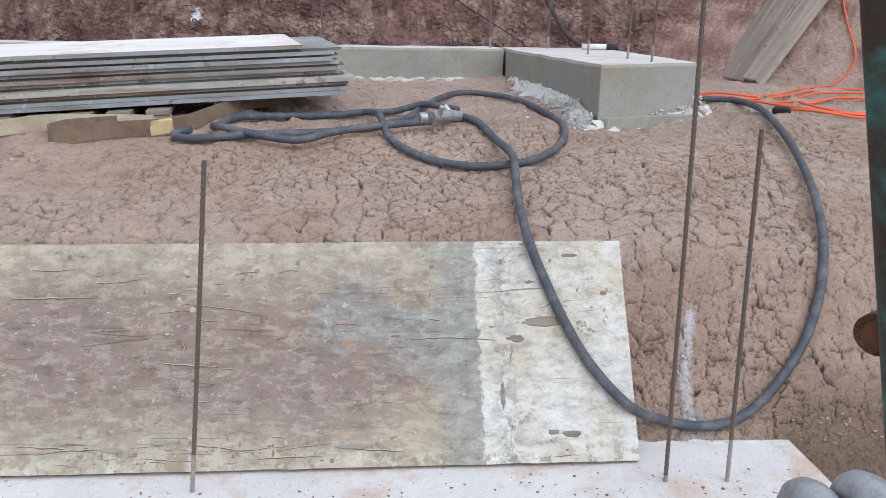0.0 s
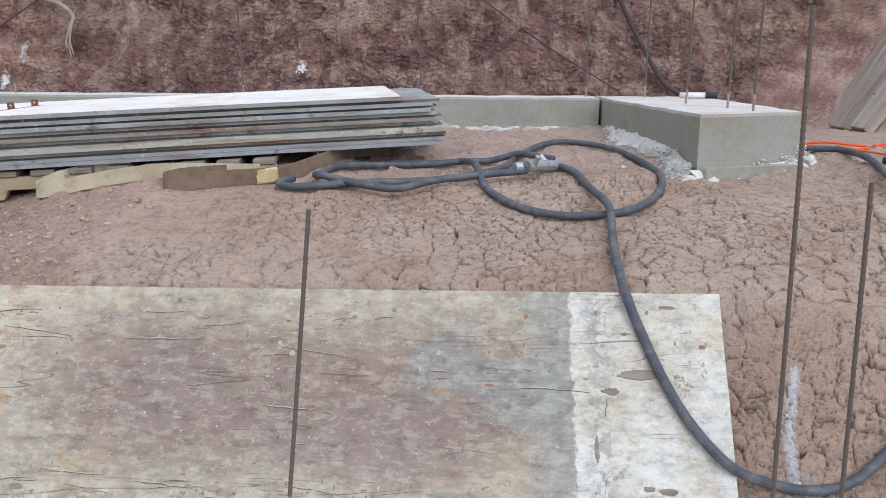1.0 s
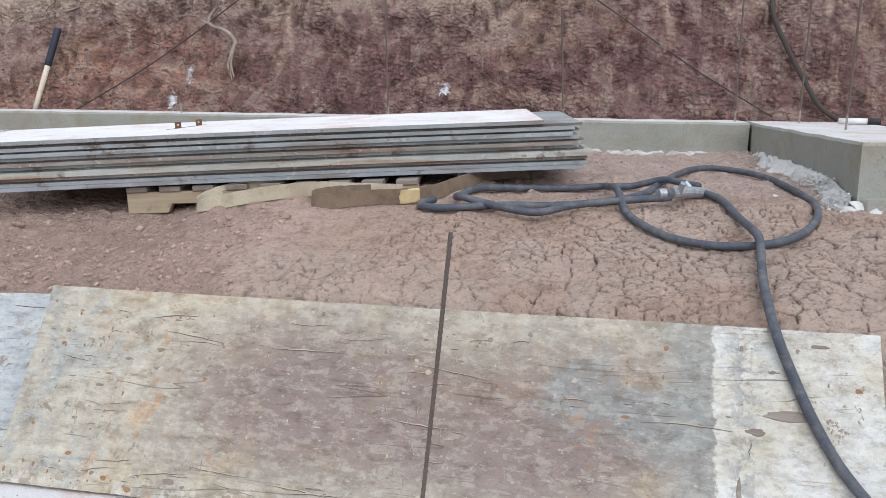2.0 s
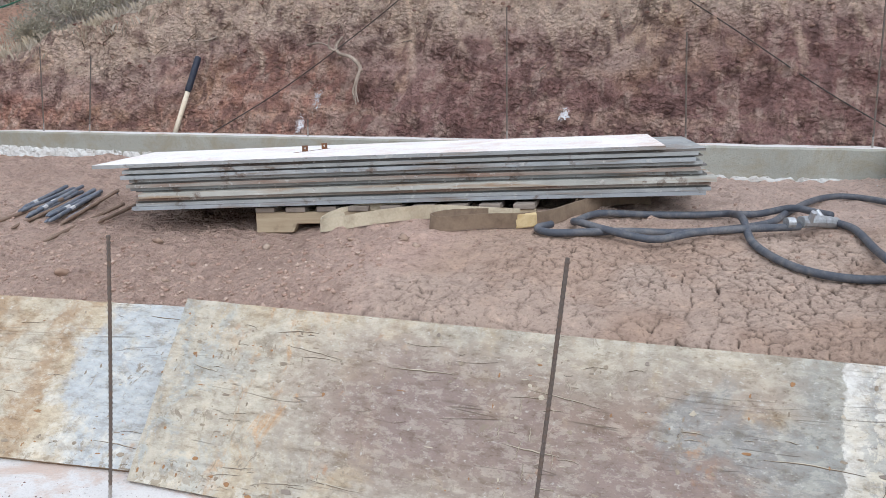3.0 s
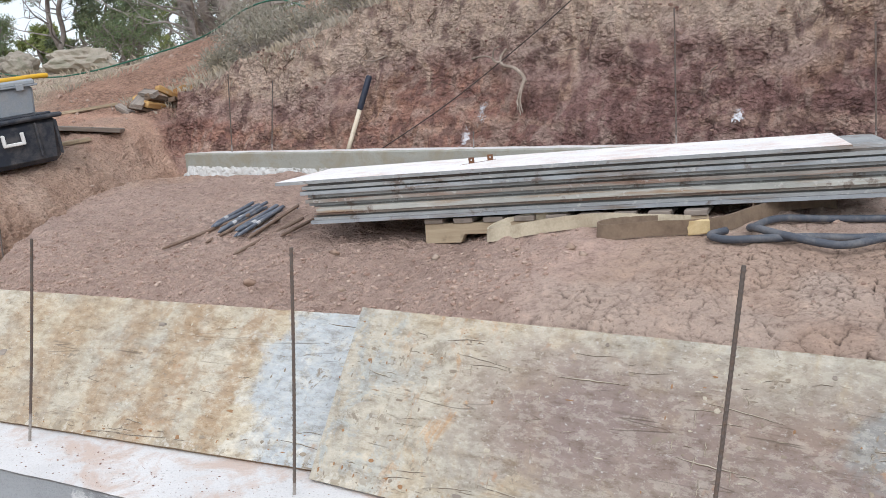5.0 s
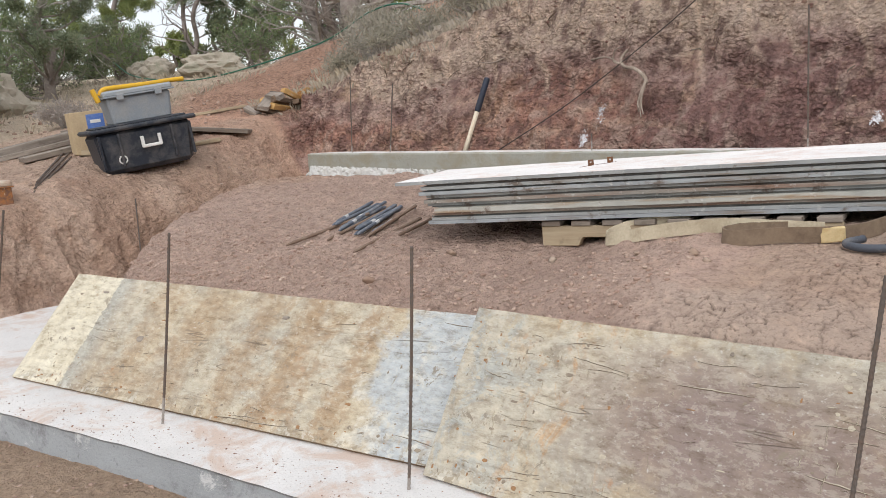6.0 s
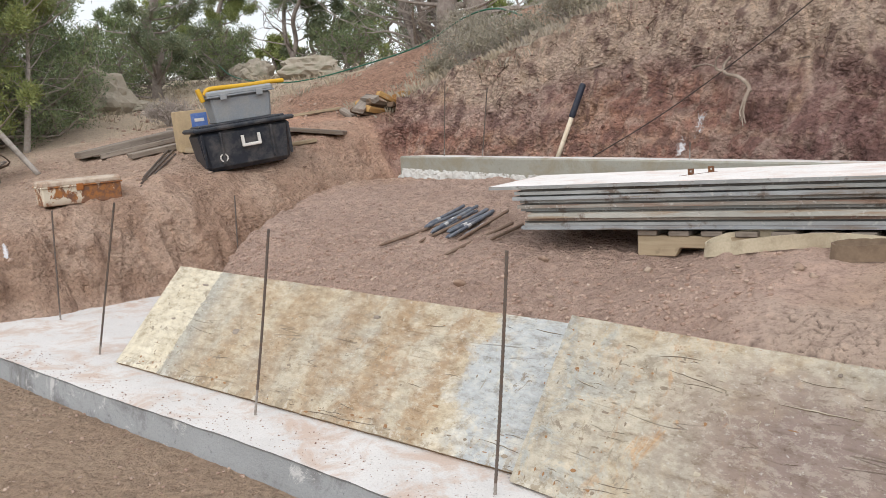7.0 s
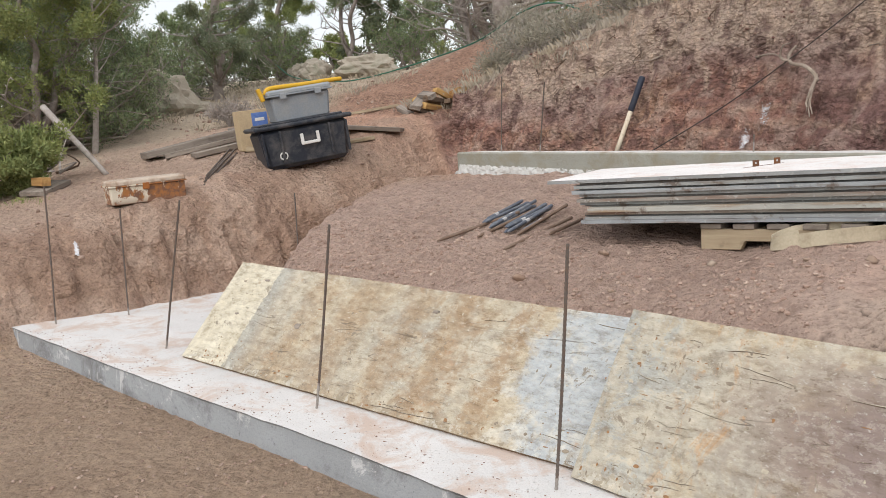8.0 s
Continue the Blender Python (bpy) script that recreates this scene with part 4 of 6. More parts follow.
SLIT = plain_material("dark split in the veneer", (0.13, 0.10, 0.075), (0.22, 0.16, 0.11), 0.95, 0, 30, 0.8)
LIP = plain_material("lifted pale veneer", (0.50, 0.44, 0.34), (0.38, 0.33, 0.26), 0.85, 0, 20, 0.9)
CHIP = plain_material("flaked grey-brown ply", (0.25, 0.205, 0.155), (0.36, 0.30, 0.22), 0.9, 0, 25, 0.9)
RUST_SPOT = plain_material("rust spot on ply", (0.33, 0.18, 0.085), (0.24, 0.14, 0.08), 0.9, 0, 25, 0.8)


def worn_right(g, up):
    """Splits crowd the upper half; cross marks and chips crowd the far end, the middle and the lower rim."""
    if up:
        return g.choice((g.gauss(0.30, 0.10), g.gauss(1.28, 0.05), g.uniform(0.1, 2.4))), g.uniform(0.08, 0.5)
    return g.choice((g.uniform(0.05, 2.4), g.gauss(0.35, 0.2), g.gauss(1.35, 0.25))), g.choice((g.uniform(0.05, 0.57), g.gauss(0.45, 0.07), abs(g.gauss(0.03, 0.03)) + 0.012))


def worn_left(g, up):
    return g.uniform(0.05, 2.4), g.choice((g.uniform(0.03, 0.58), abs(g.gauss(0.03, 0.03)) + 0.012))



form_panel(pose(-2.44, 0.0, 0.011, -33.5), PANEL_RIGHT, "weathered stained plywood form panel leaning on the cracked clay",
           [(2.204, 0.377, 0.115, 0.028), (2.126, 0.331, 0.045, 0.018), (2.084, 0.178, 0.012, 0.075), (2.289, 0.568, 0.05, 0.010), (1.686, 0.054, 0.10, 0.012), (1.072, 0.056, 0.05, 0.016), (1.531, 0.551, 0.014, 0.014), (0.915, 0.573, 0.014, 0.014), (2.215, 0.079, 0.03, 0.016), (2.267, 0.073, 0.055, 0.018), (0.75, 0.045, 0.04, 0.014), (0.55, 0.05, 0.035, 0.016)], 1.0, (66, 34), 330, worn_right)
form_panel(pose(-4.868, -0.262, 0.012, -44, 0, 7.6), PANEL_LEFT, "rust-streaked plywood form panel leaning on the red soil",
           [(0.72, 0.30, 0.05, 0.03), (1.50, 0.50, 0.04, 0.02), (0.22, 0.30, 0.03, 0.015), (0.30, 0.52, 0.05, 0.014)], 4.0, (30, 6), 170, worn_left)


# ---------------------------------------------------------------- the stack of sheets on its pallet
SLOPE = Matrix.Translation((-3.365, 0.940, 0.905)) @ Matrix.Rotation(math.atan2(0.535, 2.37), 4, "Z") @ Matrix.Rotation(-math.atan2(0.118, 2.43), 4, "Y") @ Matrix.Rotation(radians(2.6), 4, "X")


def sheet(level, start, back, thick, material, top=None, sag=0.004):
    """One sheet: level is how far its top lies under the top of the stack."""
    bm = bmesh.new()
    n = 40
    rows = []
    for k in range(n + 1):
        x = 2.44 * k / n
        d = -sag * (1 - math.sin(math.pi * min(1, max(0, (x - 0.1) / 2.2)))) * 0.8
        f = 0.003 * noise.noise((x * 8, level * 90, 1))
        rows.append([bm.verts.new((start + x, back + y + (f if y == 0 else 0), z + d)) for y, z in ((0, -level - thick), (0.61, -level - thick), (0.61, -level), (0, -level))])
    for a, b in zip(rows, rows[1:]):
        for k in range(4):
            f = bm.faces.new((a[k], b[k], b[(k + 1) % 4], a[(k + 1) % 4]))
            f.material_index = 1 if k == 2 and top else 0
    bm.faces.new(rows[0]), bm.faces.new(rows[-1][::-1])
    bmesh.ops.recalc_face_normals(bm, faces=bm.faces)
    ob = whole("form_sheet", bm, [material, top or material], "white-coated plywood form sheet on top of the stack" if top and level == 0 else "weathered grey plywood form sheet in stack, thin ones as gap shade", "plywood sheet", "stacked plywood sheets")
    ob.matrix_world = SLOPE
    return ob


level, k = 0.0, 0
# material 3: thin dark sheets that stand in for shade between the others
for start, back, thick, which in ((0.0, 0.0, 0.016, 0), (0.16, 0.020, 0.010, 3), (0.13, 0.010, 0.015, 0), (0.15, 0.034, 0.006, 3), (0.12, 0.006, 0.016, 1), (0.15, 0.024, 0.014, 0), (0.17, 0.036, 0.006, 3), (0.14, 0.012, 0.015, 2),
                                  (0.15, 0.030, 0.013, 0), (0.17, 0.038, 0.006, 3), (0.20, -0.004, 0.022, 4), (0.18, 0.010, 0.012, 2), (0.17, 0.026, 0.006, 3), (0.18, 0.004, 0.014, 0), (0.16, 0.002, 0.016, 1)):
    sheet(level, start, back, thick, SHEETS[which], SHEET_TOP if k == 0 else (SHEETS[0] if k == 1 else None))
    level += thick + 0.0012
    k += 1

pallet = thing("pallet", Matrix.Translation((-2.675, 1.150, 0.616)) @ Matrix.Rotation(radians(8), 4, "Z") @ Matrix.Rotation(-math.atan2(0.055, 1.22), 4, "Y"),
               "pale wooden pallet half dug into the soil under the stack", "pallet")


def stringer(y):
    bm = bmesh.new()
    profile = [(0, 0), (0.17, 0), (0.19, 0.038), (0.40, 0.038), (0.42, 0), (0.80, 0), (0.82, 0.038), (1.03, 0.038), (1.05, 0), (1.22, 0), (1.22, 0.089), (0, 0.089)]
    a = bm.faces.new([bm.verts.new((x, y, z)) for x, z in profile])
    out = bmesh.ops.extrude_face_region(bm, geom=[a])
    for v in [g for g in out["geom"] if isinstance(g, bmesh.types.BMVert)]:
        v.co.y += 0.038
    bmesh.ops.recalc_face_normals(bm, faces=bm.faces)
    bmesh.ops.bevel(bm, geom=list(bm.edges), offset=0.003, segments=1, affect="EDGES")
    return bm


for y in (0.0, 0.43, 0.88):
    part("stringer", stringer(y), PALLET, pallet)
for k in range(9):
    part("deck_board", slab((0.088, 0.92, 0.022), (0.047 + 0.1408 * k, 0.452, 0.0895), 0.002), GREY_WOOD, pallet)

bracket = thing("bracket", SLOPE @ pose(0.90, 0.33, -0.002, 0, 0, 58) @ Matrix.Scale(0.75, 4), "rusty steel strap with two upturned tabs on the top sheet", "bracket")
part("strap", slab((0.30, 0.012, 0.004), (0.0, 0, 0.0), 0.001), RUST, bracket)
for x in (-0.06, 0.10):
    tab = part("tab", slab((0.036, 0.005, 0.036), (x, 0, 0.003), 0.001, turn=Matrix.Rotation(radians(-50), 4, "Z")), RUST, bracket)
    part("bolt_hole", tube([(x, -0.0045, 0.022), (x, 0.0045, 0.022)], 0.006, 8), TAPE, tab)


# ---------------------------------------------------------------- lifting straps
def webbing(name, line, wide, material, label, twist=0.0, thick=0.007):
    """A strap lying on edge along a line."""
    pts = spline(line, 8)
    bm = bmesh.new()
    rows = []
    for n, p in enumerate(pts):
        t = (pts[min(n + 1, len(pts) - 1)] - pts[max(n - 1, 0)]).normalized()
        side = Vector((t.y, -t.x, 0)).normalized() * thick / 2
        lean = Matrix.Rotation(twist * math.sin(n * 0.21), 3, t) @ Vector((0, 0, 1))
        b = p + Vector((0, 0, 0.002 * noise.noise((n * 0.7, 1, 2))))
        rows.append([bm.verts.new(q) for q in (b + side, b + lean * wide + side, b + lean * wide - side, b - side)])
    for a, b in zip(rows, rows[1:]):
        for k in range(4):
            bm.faces.new((a[k], b[k], b[(k + 1) % 4], a[(k + 1) % 4]))
    bm.faces.new(rows[0]), bm.faces.new(rows[-1][::-1])
    bmesh.ops.recalc_face_normals(bm, faces=bm.faces)
    return whole(name, bm, material, label, "strap", "webbing straps by the pallet")


webbing("webbing_strap", resting([(-2.05, 1.30, 0.0), (-2.27, 1.21, 0.0), (-2.345, 1.13, 0.0), (-2.28, 1.075, 0.002), (-2.05, 1.07, 0.004), (-1.85, 1.10, 0.004), (-1.68, 1.13, 0.006), (-1.5, 1.17, 0.0)]), 0.056, WEB_PALE, "pale yellow webbing lifting strap lying on edge by the pallet", 0.12)
brown_strap = webbing("webbing_strap", resting([(-1.62, 1.145, 0.0), (-1.76, 1.09, -0.004), (-1.815, 1.02, -0.004), (-1.76, 0.985, -0.004), (-1.62, 1.035, 0.006), (-1.47, 1.09, 0.004), (-1.385, 1.18, 0.0), (-1.31, 1.36, -0.004), (-1.22, 1.55, -0.004), (-1.12, 1.68, 0.0), (-1.06, 1.745, 0.002), (-1.09, 1.765, 0.002), (-1.19, 1.69, 0.0), (-1.28, 1.54, 0.0), (-1.33, 1.42, 0.0)]), 0.058, WEB_BROWN, "muddy brown webbing lifting strap in a loop on the soil", 0.14)
patch = part("wear_patch", slab((0.08, 0.011, 0.055), (0, 0, 0), 0.004, jitter=0.004), LEATHER, brown_strap, "yellow worn leather patch")
patch.matrix_world = pose(-1.452, 1.090, ground_z(-1.452, 1.090) + 0.008, 0, 0, 24)


# ---------------------------------------------------------------- air hose, cords
def on_panel(x, z):
    """A place just clear of the face of the leaning panel, at height z."""
    return Vector((x, z * 0.662 - 0.022, z + 0.01))


def eased(points, lift=0.0):
    """Places for a stiff hose: it bridges the small lumps of the ground."""
    out = []
    for p in points:
        ring = [(p[0] + 0.05 * math.cos(a), p[1] + 0.05 * math.sin(a)) for a in (0, 1.05, 2.1, 3.14, 4.2, 5.2)] + [(p[0], p[1])] * 2
        z = height(np.array([q[0] for q in ring]), np.array([q[1] for q in ring]))
        out.append(Vector((p[0], p[1], float(np.mean(z)) + lift + 0.004 + (p[2] if len(p) > 2 else 0.0))))
    return out


hose = thing("air_hose", Matrix.Identity(4), "thick dusty black rubber air hose in loose coils", "hose")
FIRST = eased([(0.70, 1.95, 0), (0.79, 1.81, 0), (0.905, 1.72, 0), (0.915, 1.48, 0), (0.835, 1.07, 0.01), (0.755, 0.72, 0.01), (0.675, 0.465, 0.01), (0.628, 0.345, 0.01), (0.562, 0.262, 0.01), (0.478, 0.202, 0.01), (0.381, 0.153, 0.01), (0.294, 0.130, 0.012), (0.196, 0.124, 0.014), (0.116, 0.128, 0.02)], 0.016)
SECOND = [on_panel(-0.015, 0.125), on_panel(-0.11, 0.215), on_panel(-0.175, 0.315), on_panel(-0.225, 0.42), on_panel(-0.262, 0.515)]
THIRD = eased([(-0.252, 0.60, 0.01), (-0.238, 0.79, 0.03), (-0.245, 0.89, 0.03), (-0.262, 1.10, 0), (-0.30, 1.31, 0), (-0.36, 1.41, 0)], 0.016)
part("hose_length", tube(spline(FIRST + SECOND + THIRD, 8), 0.0140, 12), HOSE, hose, smooth=True)
COIL = eased([(-0.487, 1.263, 0.017), (-0.665, 1.165, 0.019), (-0.833, 1.079, 0.017), (-0.971, 1.010, 0.017), (-1.132, 1.008, 0.017), (-1.254, 1.079, 0.012), (-1.282, 1.185, 0.000), (-1.221, 1.335, 0.000), (-1.058, 1.464, 0.000), (-0.854, 1.539, 0.000), (-0.725, 1.535, 0.012), (-0.682, 1.300, 0.034), (-0.645, 1.067, 0.000), (-0.546, 0.925, 0.000), (-0.431, 0.854, 0.000), (-0.296, 0.826, 0.000), (-0.148, 0.881, 0.000), (-0.039, 1.024, 0.000), (0.035, 1.270, 0.000), (0.043, 1.610, 0.000), (-0.049, 1.980, 0.000), (-0.219, 2.190, 0.000), (-0.365, 2.030, 0.000), (-0.501, 1.660, 0.000), (-0.583, 1.425, 0.000), (-0.753, 1.258, 0.000), (-0.918, 1.150, 0.000), (-1.076, 1.085, 0.000), (-1.187, 0.995, 0.000), (-1.323, 0.968, 0.000), (-1.395, 1.025, 0.000), (-1.360, 1.110, 0.000)], 0.016)
part("hose_length", tube(spline(COIL, 8), 0.0140, 12), HOSE, hose, smooth=True)
part("hose_length", tube(spline(eased([(-0.72, 1.58, 0.0), (-0.62, 1.62, 0), (-0.50, 1.60, 0.02), (-0.42, 1.52, 0.02), (-0.37, 1.44, 0.02)], 0.016), 8), 0.0142, 12), HOSE, hose, smooth=True)
at = ground_z(-0.42, 1.35) - 0.012
fit = part("coupling", tube([(-0.485, 1.265, at + 0.045), (-0.44, 1.310, at + 0.045), (-0.40, 1.360, at + 0.04), (-0.355, 1.410, at + 0.03)], lambda s: 0.022 + 0.007 * (int(s * 6) % 2), 12), COUPLING, hose, "grey cast coupling")
for a, b in (((-0.455, 1.280, at + 0.045), (-0.445, 1.255, at + 0.085)), ((-0.40, 1.365, at + 0.04), (-0.425, 1.385, at + 0.075))):
    part("lug", tube([a, b], lambda s: 0.013 - 0.003 * s, 8), COUPLING, fit)
part("clamp", tube([(-0.535, 1.235, at + 0.043), (-0.510, 1.250, at + 0.044)], 0.0205, 14), COUPLING, hose, "bright wire clamp")

cord = thing("extension_cord", Matrix.Identity(4), "bright orange extension cord in a flat coil on the dirt", "extension cord")
RUNS = [
    [(0.76, 1.99), (0.90, 1.93), (1.05, 1.87), (1.30, 2.02), (1.62, 2.45), (1.86, 2.66), (2.02, 2.60), (2.15, 2.40), (2.0, 2.2), (1.75, 2.12), (1.45, 2.03), (1.25, 1.92), (1.12, 1.78), (1.16, 1.64), (1.35, 1.62), (1.6, 1.72), (1.75, 1.78)],
    [(0.77, 2.03), (0.92, 1.96), (1.08, 1.92), (1.28, 2.10), (1.60, 2.52), (1.85, 2.74), (1.95, 2.77), (2.06, 2.80), (2.07, 2.95), (2.08, 3.05), (2.1, 3.2)],
    [(0.95, 1.90), (1.06, 1.78), (1.13, 1.62), (1.25, 1.50), (1.45, 1.48), (1.7, 1.56), (1.85, 1.75), (1.78, 2.0), (1.55, 2.0), (1.34, 1.88), (1.2, 1.72), (1.24, 1.58), (1.42, 1.56), (1.68, 1.64)],
    [(1.09, 1.60), (1.18, 1.49), (1.36, 1.44), (1.6, 1.50), (1.85, 1.62), (1.95, 1.9), (1.85, 2.18), (1.6, 2.28), (1.4, 2.14), (1.22, 2.0), (1.1, 1.86)],
]
for k, run in enumerate(RUNS):
    part("cord_length", tube(spline(resting([(x, y, 0.003 * k) for x, y in run], 0.008), 7), 0.0056, 7), CORD, cord, smooth=True)
plug = part("plug", slab((0.075, 0.04, 0.032), (1.045, 1.565, ground_z(1.045, 1.565)), 0.008, turn=Matrix.Rotation(radians(-35), 4, "Z")), BLACK, cord, "black plug")
part("pin", tube([(1.0, 1.60, ground_z(1.045, 1.565) + 0.016), (0.985, 1.612, ground_z(1.045, 1.565) + 0.016)], 0.005, 6), COUPLING, plug)


# ---------------------------------------------------------------- leaning boards, wall pipe, bank wires
def leaning_board(foot, top, wide, thick, material, label, roll=0.0):
    foot, top = Vector(foot), Vector(top)
    m = Matrix.Translation(foot) @ (top - foot).to_track_quat("Z", "Y").to_matrix().to_4x4() @ Matrix.Rotation(radians(roll), 4, "Z")
    bm = slab((wide, thick, (top - foot).length), (0, 0, 0), 0.004, jitter=0.003)
    ob = whole("board", bm, material, label, "board", "old boards leaning on the bank")
    ob.matrix_world = m
    return ob


UPRIGHT = board_material("grey leaning plank", (0.46, 0.41, 0.35), (0.29, 0.245, 0.20), "z")
UPRIGHT_DARK = board_material("brown leaning plank", (0.38, 0.33, 0.28), (0.22, 0.18, 0.145), "z")
leaning_board((1.46, 3.10, 0.79), (2.25, 3.30, 1.95), 0.235, 0.04, UPRIGHT_DARK, "grey weathered plank leaning on the bank", 8)
leaning_board((1.53, 2.96, 0.785), (2.42, 3.16, 1.95), 0.10, 0.085, UPRIGHT, "pale weathered timber leaning on the bank", 10)
pipe = thing("wall_pipe", pose(0.63, 3.20, 0.975, 0, 90, -12) @ Matrix.Scale(0.68, 4), "short white plastic pipe with a black end on the wall", "pipe")
part("tube", tube([(0, 0, -0.12), (0, 0, 0.10)], 0.026, 14), WHITE_PLASTIC, pipe, smooth=True)
part("cap", tube([(0, 0, 0.10), (0, 0, 0.20)], 0.029, 14), BLACK, pipe, "black end")

cable = thing("bank_cable", Matrix.Identity(4), "dark twisted cable hanging down the bank", "cable")
part("cable_length", tube(spline([(0.30, 4.25, 2.0), (0.27, 4.0, 1.82), (0.25, 3.82, 1.62), (0.33, 3.75, 1.42), (0.44, 3.66, 1.2), (0.52, 3.56, 1.05), (0.62, 3.52, 0.97)], 8), 0.016, 8), WIRE, cable)
part("end_cap", slab((0.035, 0.03, 0.07), (0.27, 3.98, 1.83), 0.004), WHITE_PLASTIC, cable, "white cable end")
for line in ([(-2.95, 3.96, 2.12), (-3.4, 3.84, 1.75), (-4.0, 3.66, 1.30), (-4.6, 3.50, 0.93)], [(-1.30, 3.95, 2.02), (-0.8, 3.83, 1.68), (-0.25, 3.68, 1.29), (0.25, 3.56, 0.98)]):
    whole("bank_wire", tube(spline(line, 6), 0.0042, 6), WIRE, "thin dark wire stretched slantwise down the bank", "wire", "wires on the bank")


# ---------------------------------------------------------------- the pipe stand beside the camera
STAND_X, STAND_LEAN = 0.236, -12.4
stand = thing("pipe_stand", pose(STAND_X, -0.90, -0.15, 0, STAND_LEAN, 0), "scuffed steel stand with peeling teal paint on a heavy base", "stand")
part("pole", tube([(0, 0, 0.0), (0, 0, 0.5), (0.0, 0, 1.0), (0, 0, 1.6), (0, 0, 2.0)], 0.040, 20), PATINA, stand, smooth=True)
knob = part("knob", tube([(-0.018, 0.05, 0.875), (0.002, 0.07, 0.875)], lambda s: 0.034 - 0.006 * s, 18), BRASS, stand, "dark rusty knob")
part("knob_ring", tube([(-0.023, 0.045, 0.875), (-0.017, 0.051, 0.875)], 0.022, 16), RUST, knob)
for x, y, z, r in ((-0.175, -0.06, 0.615, 0.085), (-0.118, -0.10, 0.640, 0.082)):
    a = [Vector((x, y, z)) + Vector((0, math.cos(t), math.sin(t))) * r for t in [2 * math.pi * k / 28 for k in range(29)]]
    wheel = part("wheel", tube(a, 0.028, 10, caps=False), STEEL_WORN, stand, "worn grey steel wheel", smooth=True)
    part("hub", tube([(x - 0.02, y, z), (x + 0.02, y, z)], r * 0.9, 18), STEEL_WORN, wheel)
part("axle", tube([(-0.23, -0.06, 0.62), (-0.08, -0.08, 0.62), (0.0, 0.0, 0.62)], 0.015, 10), STEEL_WORN, stand)
part("base_plate", slab((0.34, 0.34, 0.02), (0, 0, 0), 0.003), PATINA, stand)


# ---------------------------------------------------------------- form stakes on the ground
def stake(a, b, radius, rusty, splash):
    a, b = Vector(a), Vector(b)
    n = 24
    line = [a.lerp(b, k / n) for k in range(n + 1)]
    bm = tube(line, lambda s: radius * (0.35 + 0.65 * min(1, s / 0.06)), 8)
    ob = whole("form_stake", bm, STAKE_RUST if rusty else STAKE, "rusty pointed steel stake lying on the soil" if rusty else "blue-black steel stake with cement splashes on the soil", "stake", "steel stakes in a row", smooth=True)
    if splash:
        part("cement_splash", tube([a.lerp(b, splash), a.lerp(b, splash + 0.08)], radius * 1.08, 8), TAPE, ob, "grey cement splash")
    return ob


random.seed(5)
for k in range(15):
    s = k / 14
    foot = (-4.02 + 0.34 * s + random.uniform(-0.012, 0.012), 1.12 - 0.05 * s + random.uniform(-0.06, 0.05))
    yaw = radians(108 - 4 * s + random.uniform(-3, 3))
    tip = (foot[0] + 0.50 * math.cos(yaw), foot[1] + 0.50 * math.sin(yaw))
    lift = 0.014 + 0.016 * (k % 2)
    stake((foot[0], foot[1], ground_z(*foot) + lift), (tip[0], tip[1], ground_z(*tip) + lift), 0.0102, False, random.uniform(0.2, 0.75) if k % 3 else 0)
for foot, tip in (((-4.01, 0.80), (-3.95, 1.36)), ((-3.85, 0.94), (-3.90, 1.45)), ((-3.585, 0.86), (-3.62, 1.42)), ((-3.66, 1.04), (-3.72, 1.5)), ((-3.46, 1.06), (-3.50, 1.36))):
    stake((foot[0], foot[1], ground_z(*foot) + 0.014), (tip[0], tip[1], ground_z(*tip) + 0.03), 0.0095, True, 0)


# ---------------------------------------------------------------- handle against the bank, roots
tool = thing("long_handled_tool", Matrix.Identity(4), "pale wooden tool handle with dark blue grip against the bank", "tool")
low, high = Vector((-4.955, 3.54, 0.86)), Vector((-4.815, 3.745, 1.55))
part("shaft", tube([low.lerp(high, t) for t in (0, 0.3, 0.62)], 0.019, 12), HANDLE_WOOD, tool, smooth=True)
part("grip", tube([low.lerp(high, t) for t in (0.60, 0.62, 0.8, 0.985, 1.0)], lambda s: 0.026 if 0.02 < s < 0.98 else 0.02, 14), GRIP, tool, "dark blue rubber grip", smooth=True)


def root(line, r, material, label, name="root"):
    return whole(name, tube(spline(line, 6), lambda s: r * (1 - 0.75 * s), 7), material, label, "root", "roots in the cut bank", smooth=True)


dead = thing("dead_root", Matrix.Identity(4), "bleached forked root hanging out of the bank", "root", "roots in the cut bank")
part("stem", tube(spline([(-3.62, 3.90, 1.69), (-3.63, 3.82, 1.62), (-3.58, 3.76, 1.56), (-3.46, 3.70, 1.53), (-3.37, 3.66, 1.47), (-3.34, 3.63, 1.42)], 6), lambda s: 0.010 + 0.006 * s, 8), ROOT, dead, smooth=True)
for dx, dz, y in ((-0.035, -0.20, 3.64), (0.0, -0.24, 3.61), (0.022, -0.22, 3.60), (-0.015, -0.17, 3.60)):
    part("strand", tube(spline([(-3.345, 3.635, 1.44), (-3.36 + dx * 0.3, y, 1.36), (-3.38 + dx * 0.7, y, 1.28), (-3.36 + dx, y - 0.02, 1.42 + dz)], 5), lambda s: 0.011 * (1 - 0.6 * s), 6), ROOT, dead)
part("fork", tube(spline([(-3.60, 3.78, 1.58), (-3.66, 3.76, 1.60), (-3.64, 3.74, 1.68), (-3.58, 3.74, 1.70)], 5), lambda s: 0.010 * (1 - 0.6 * s), 6), ROOT, dead)
random.seed(11)
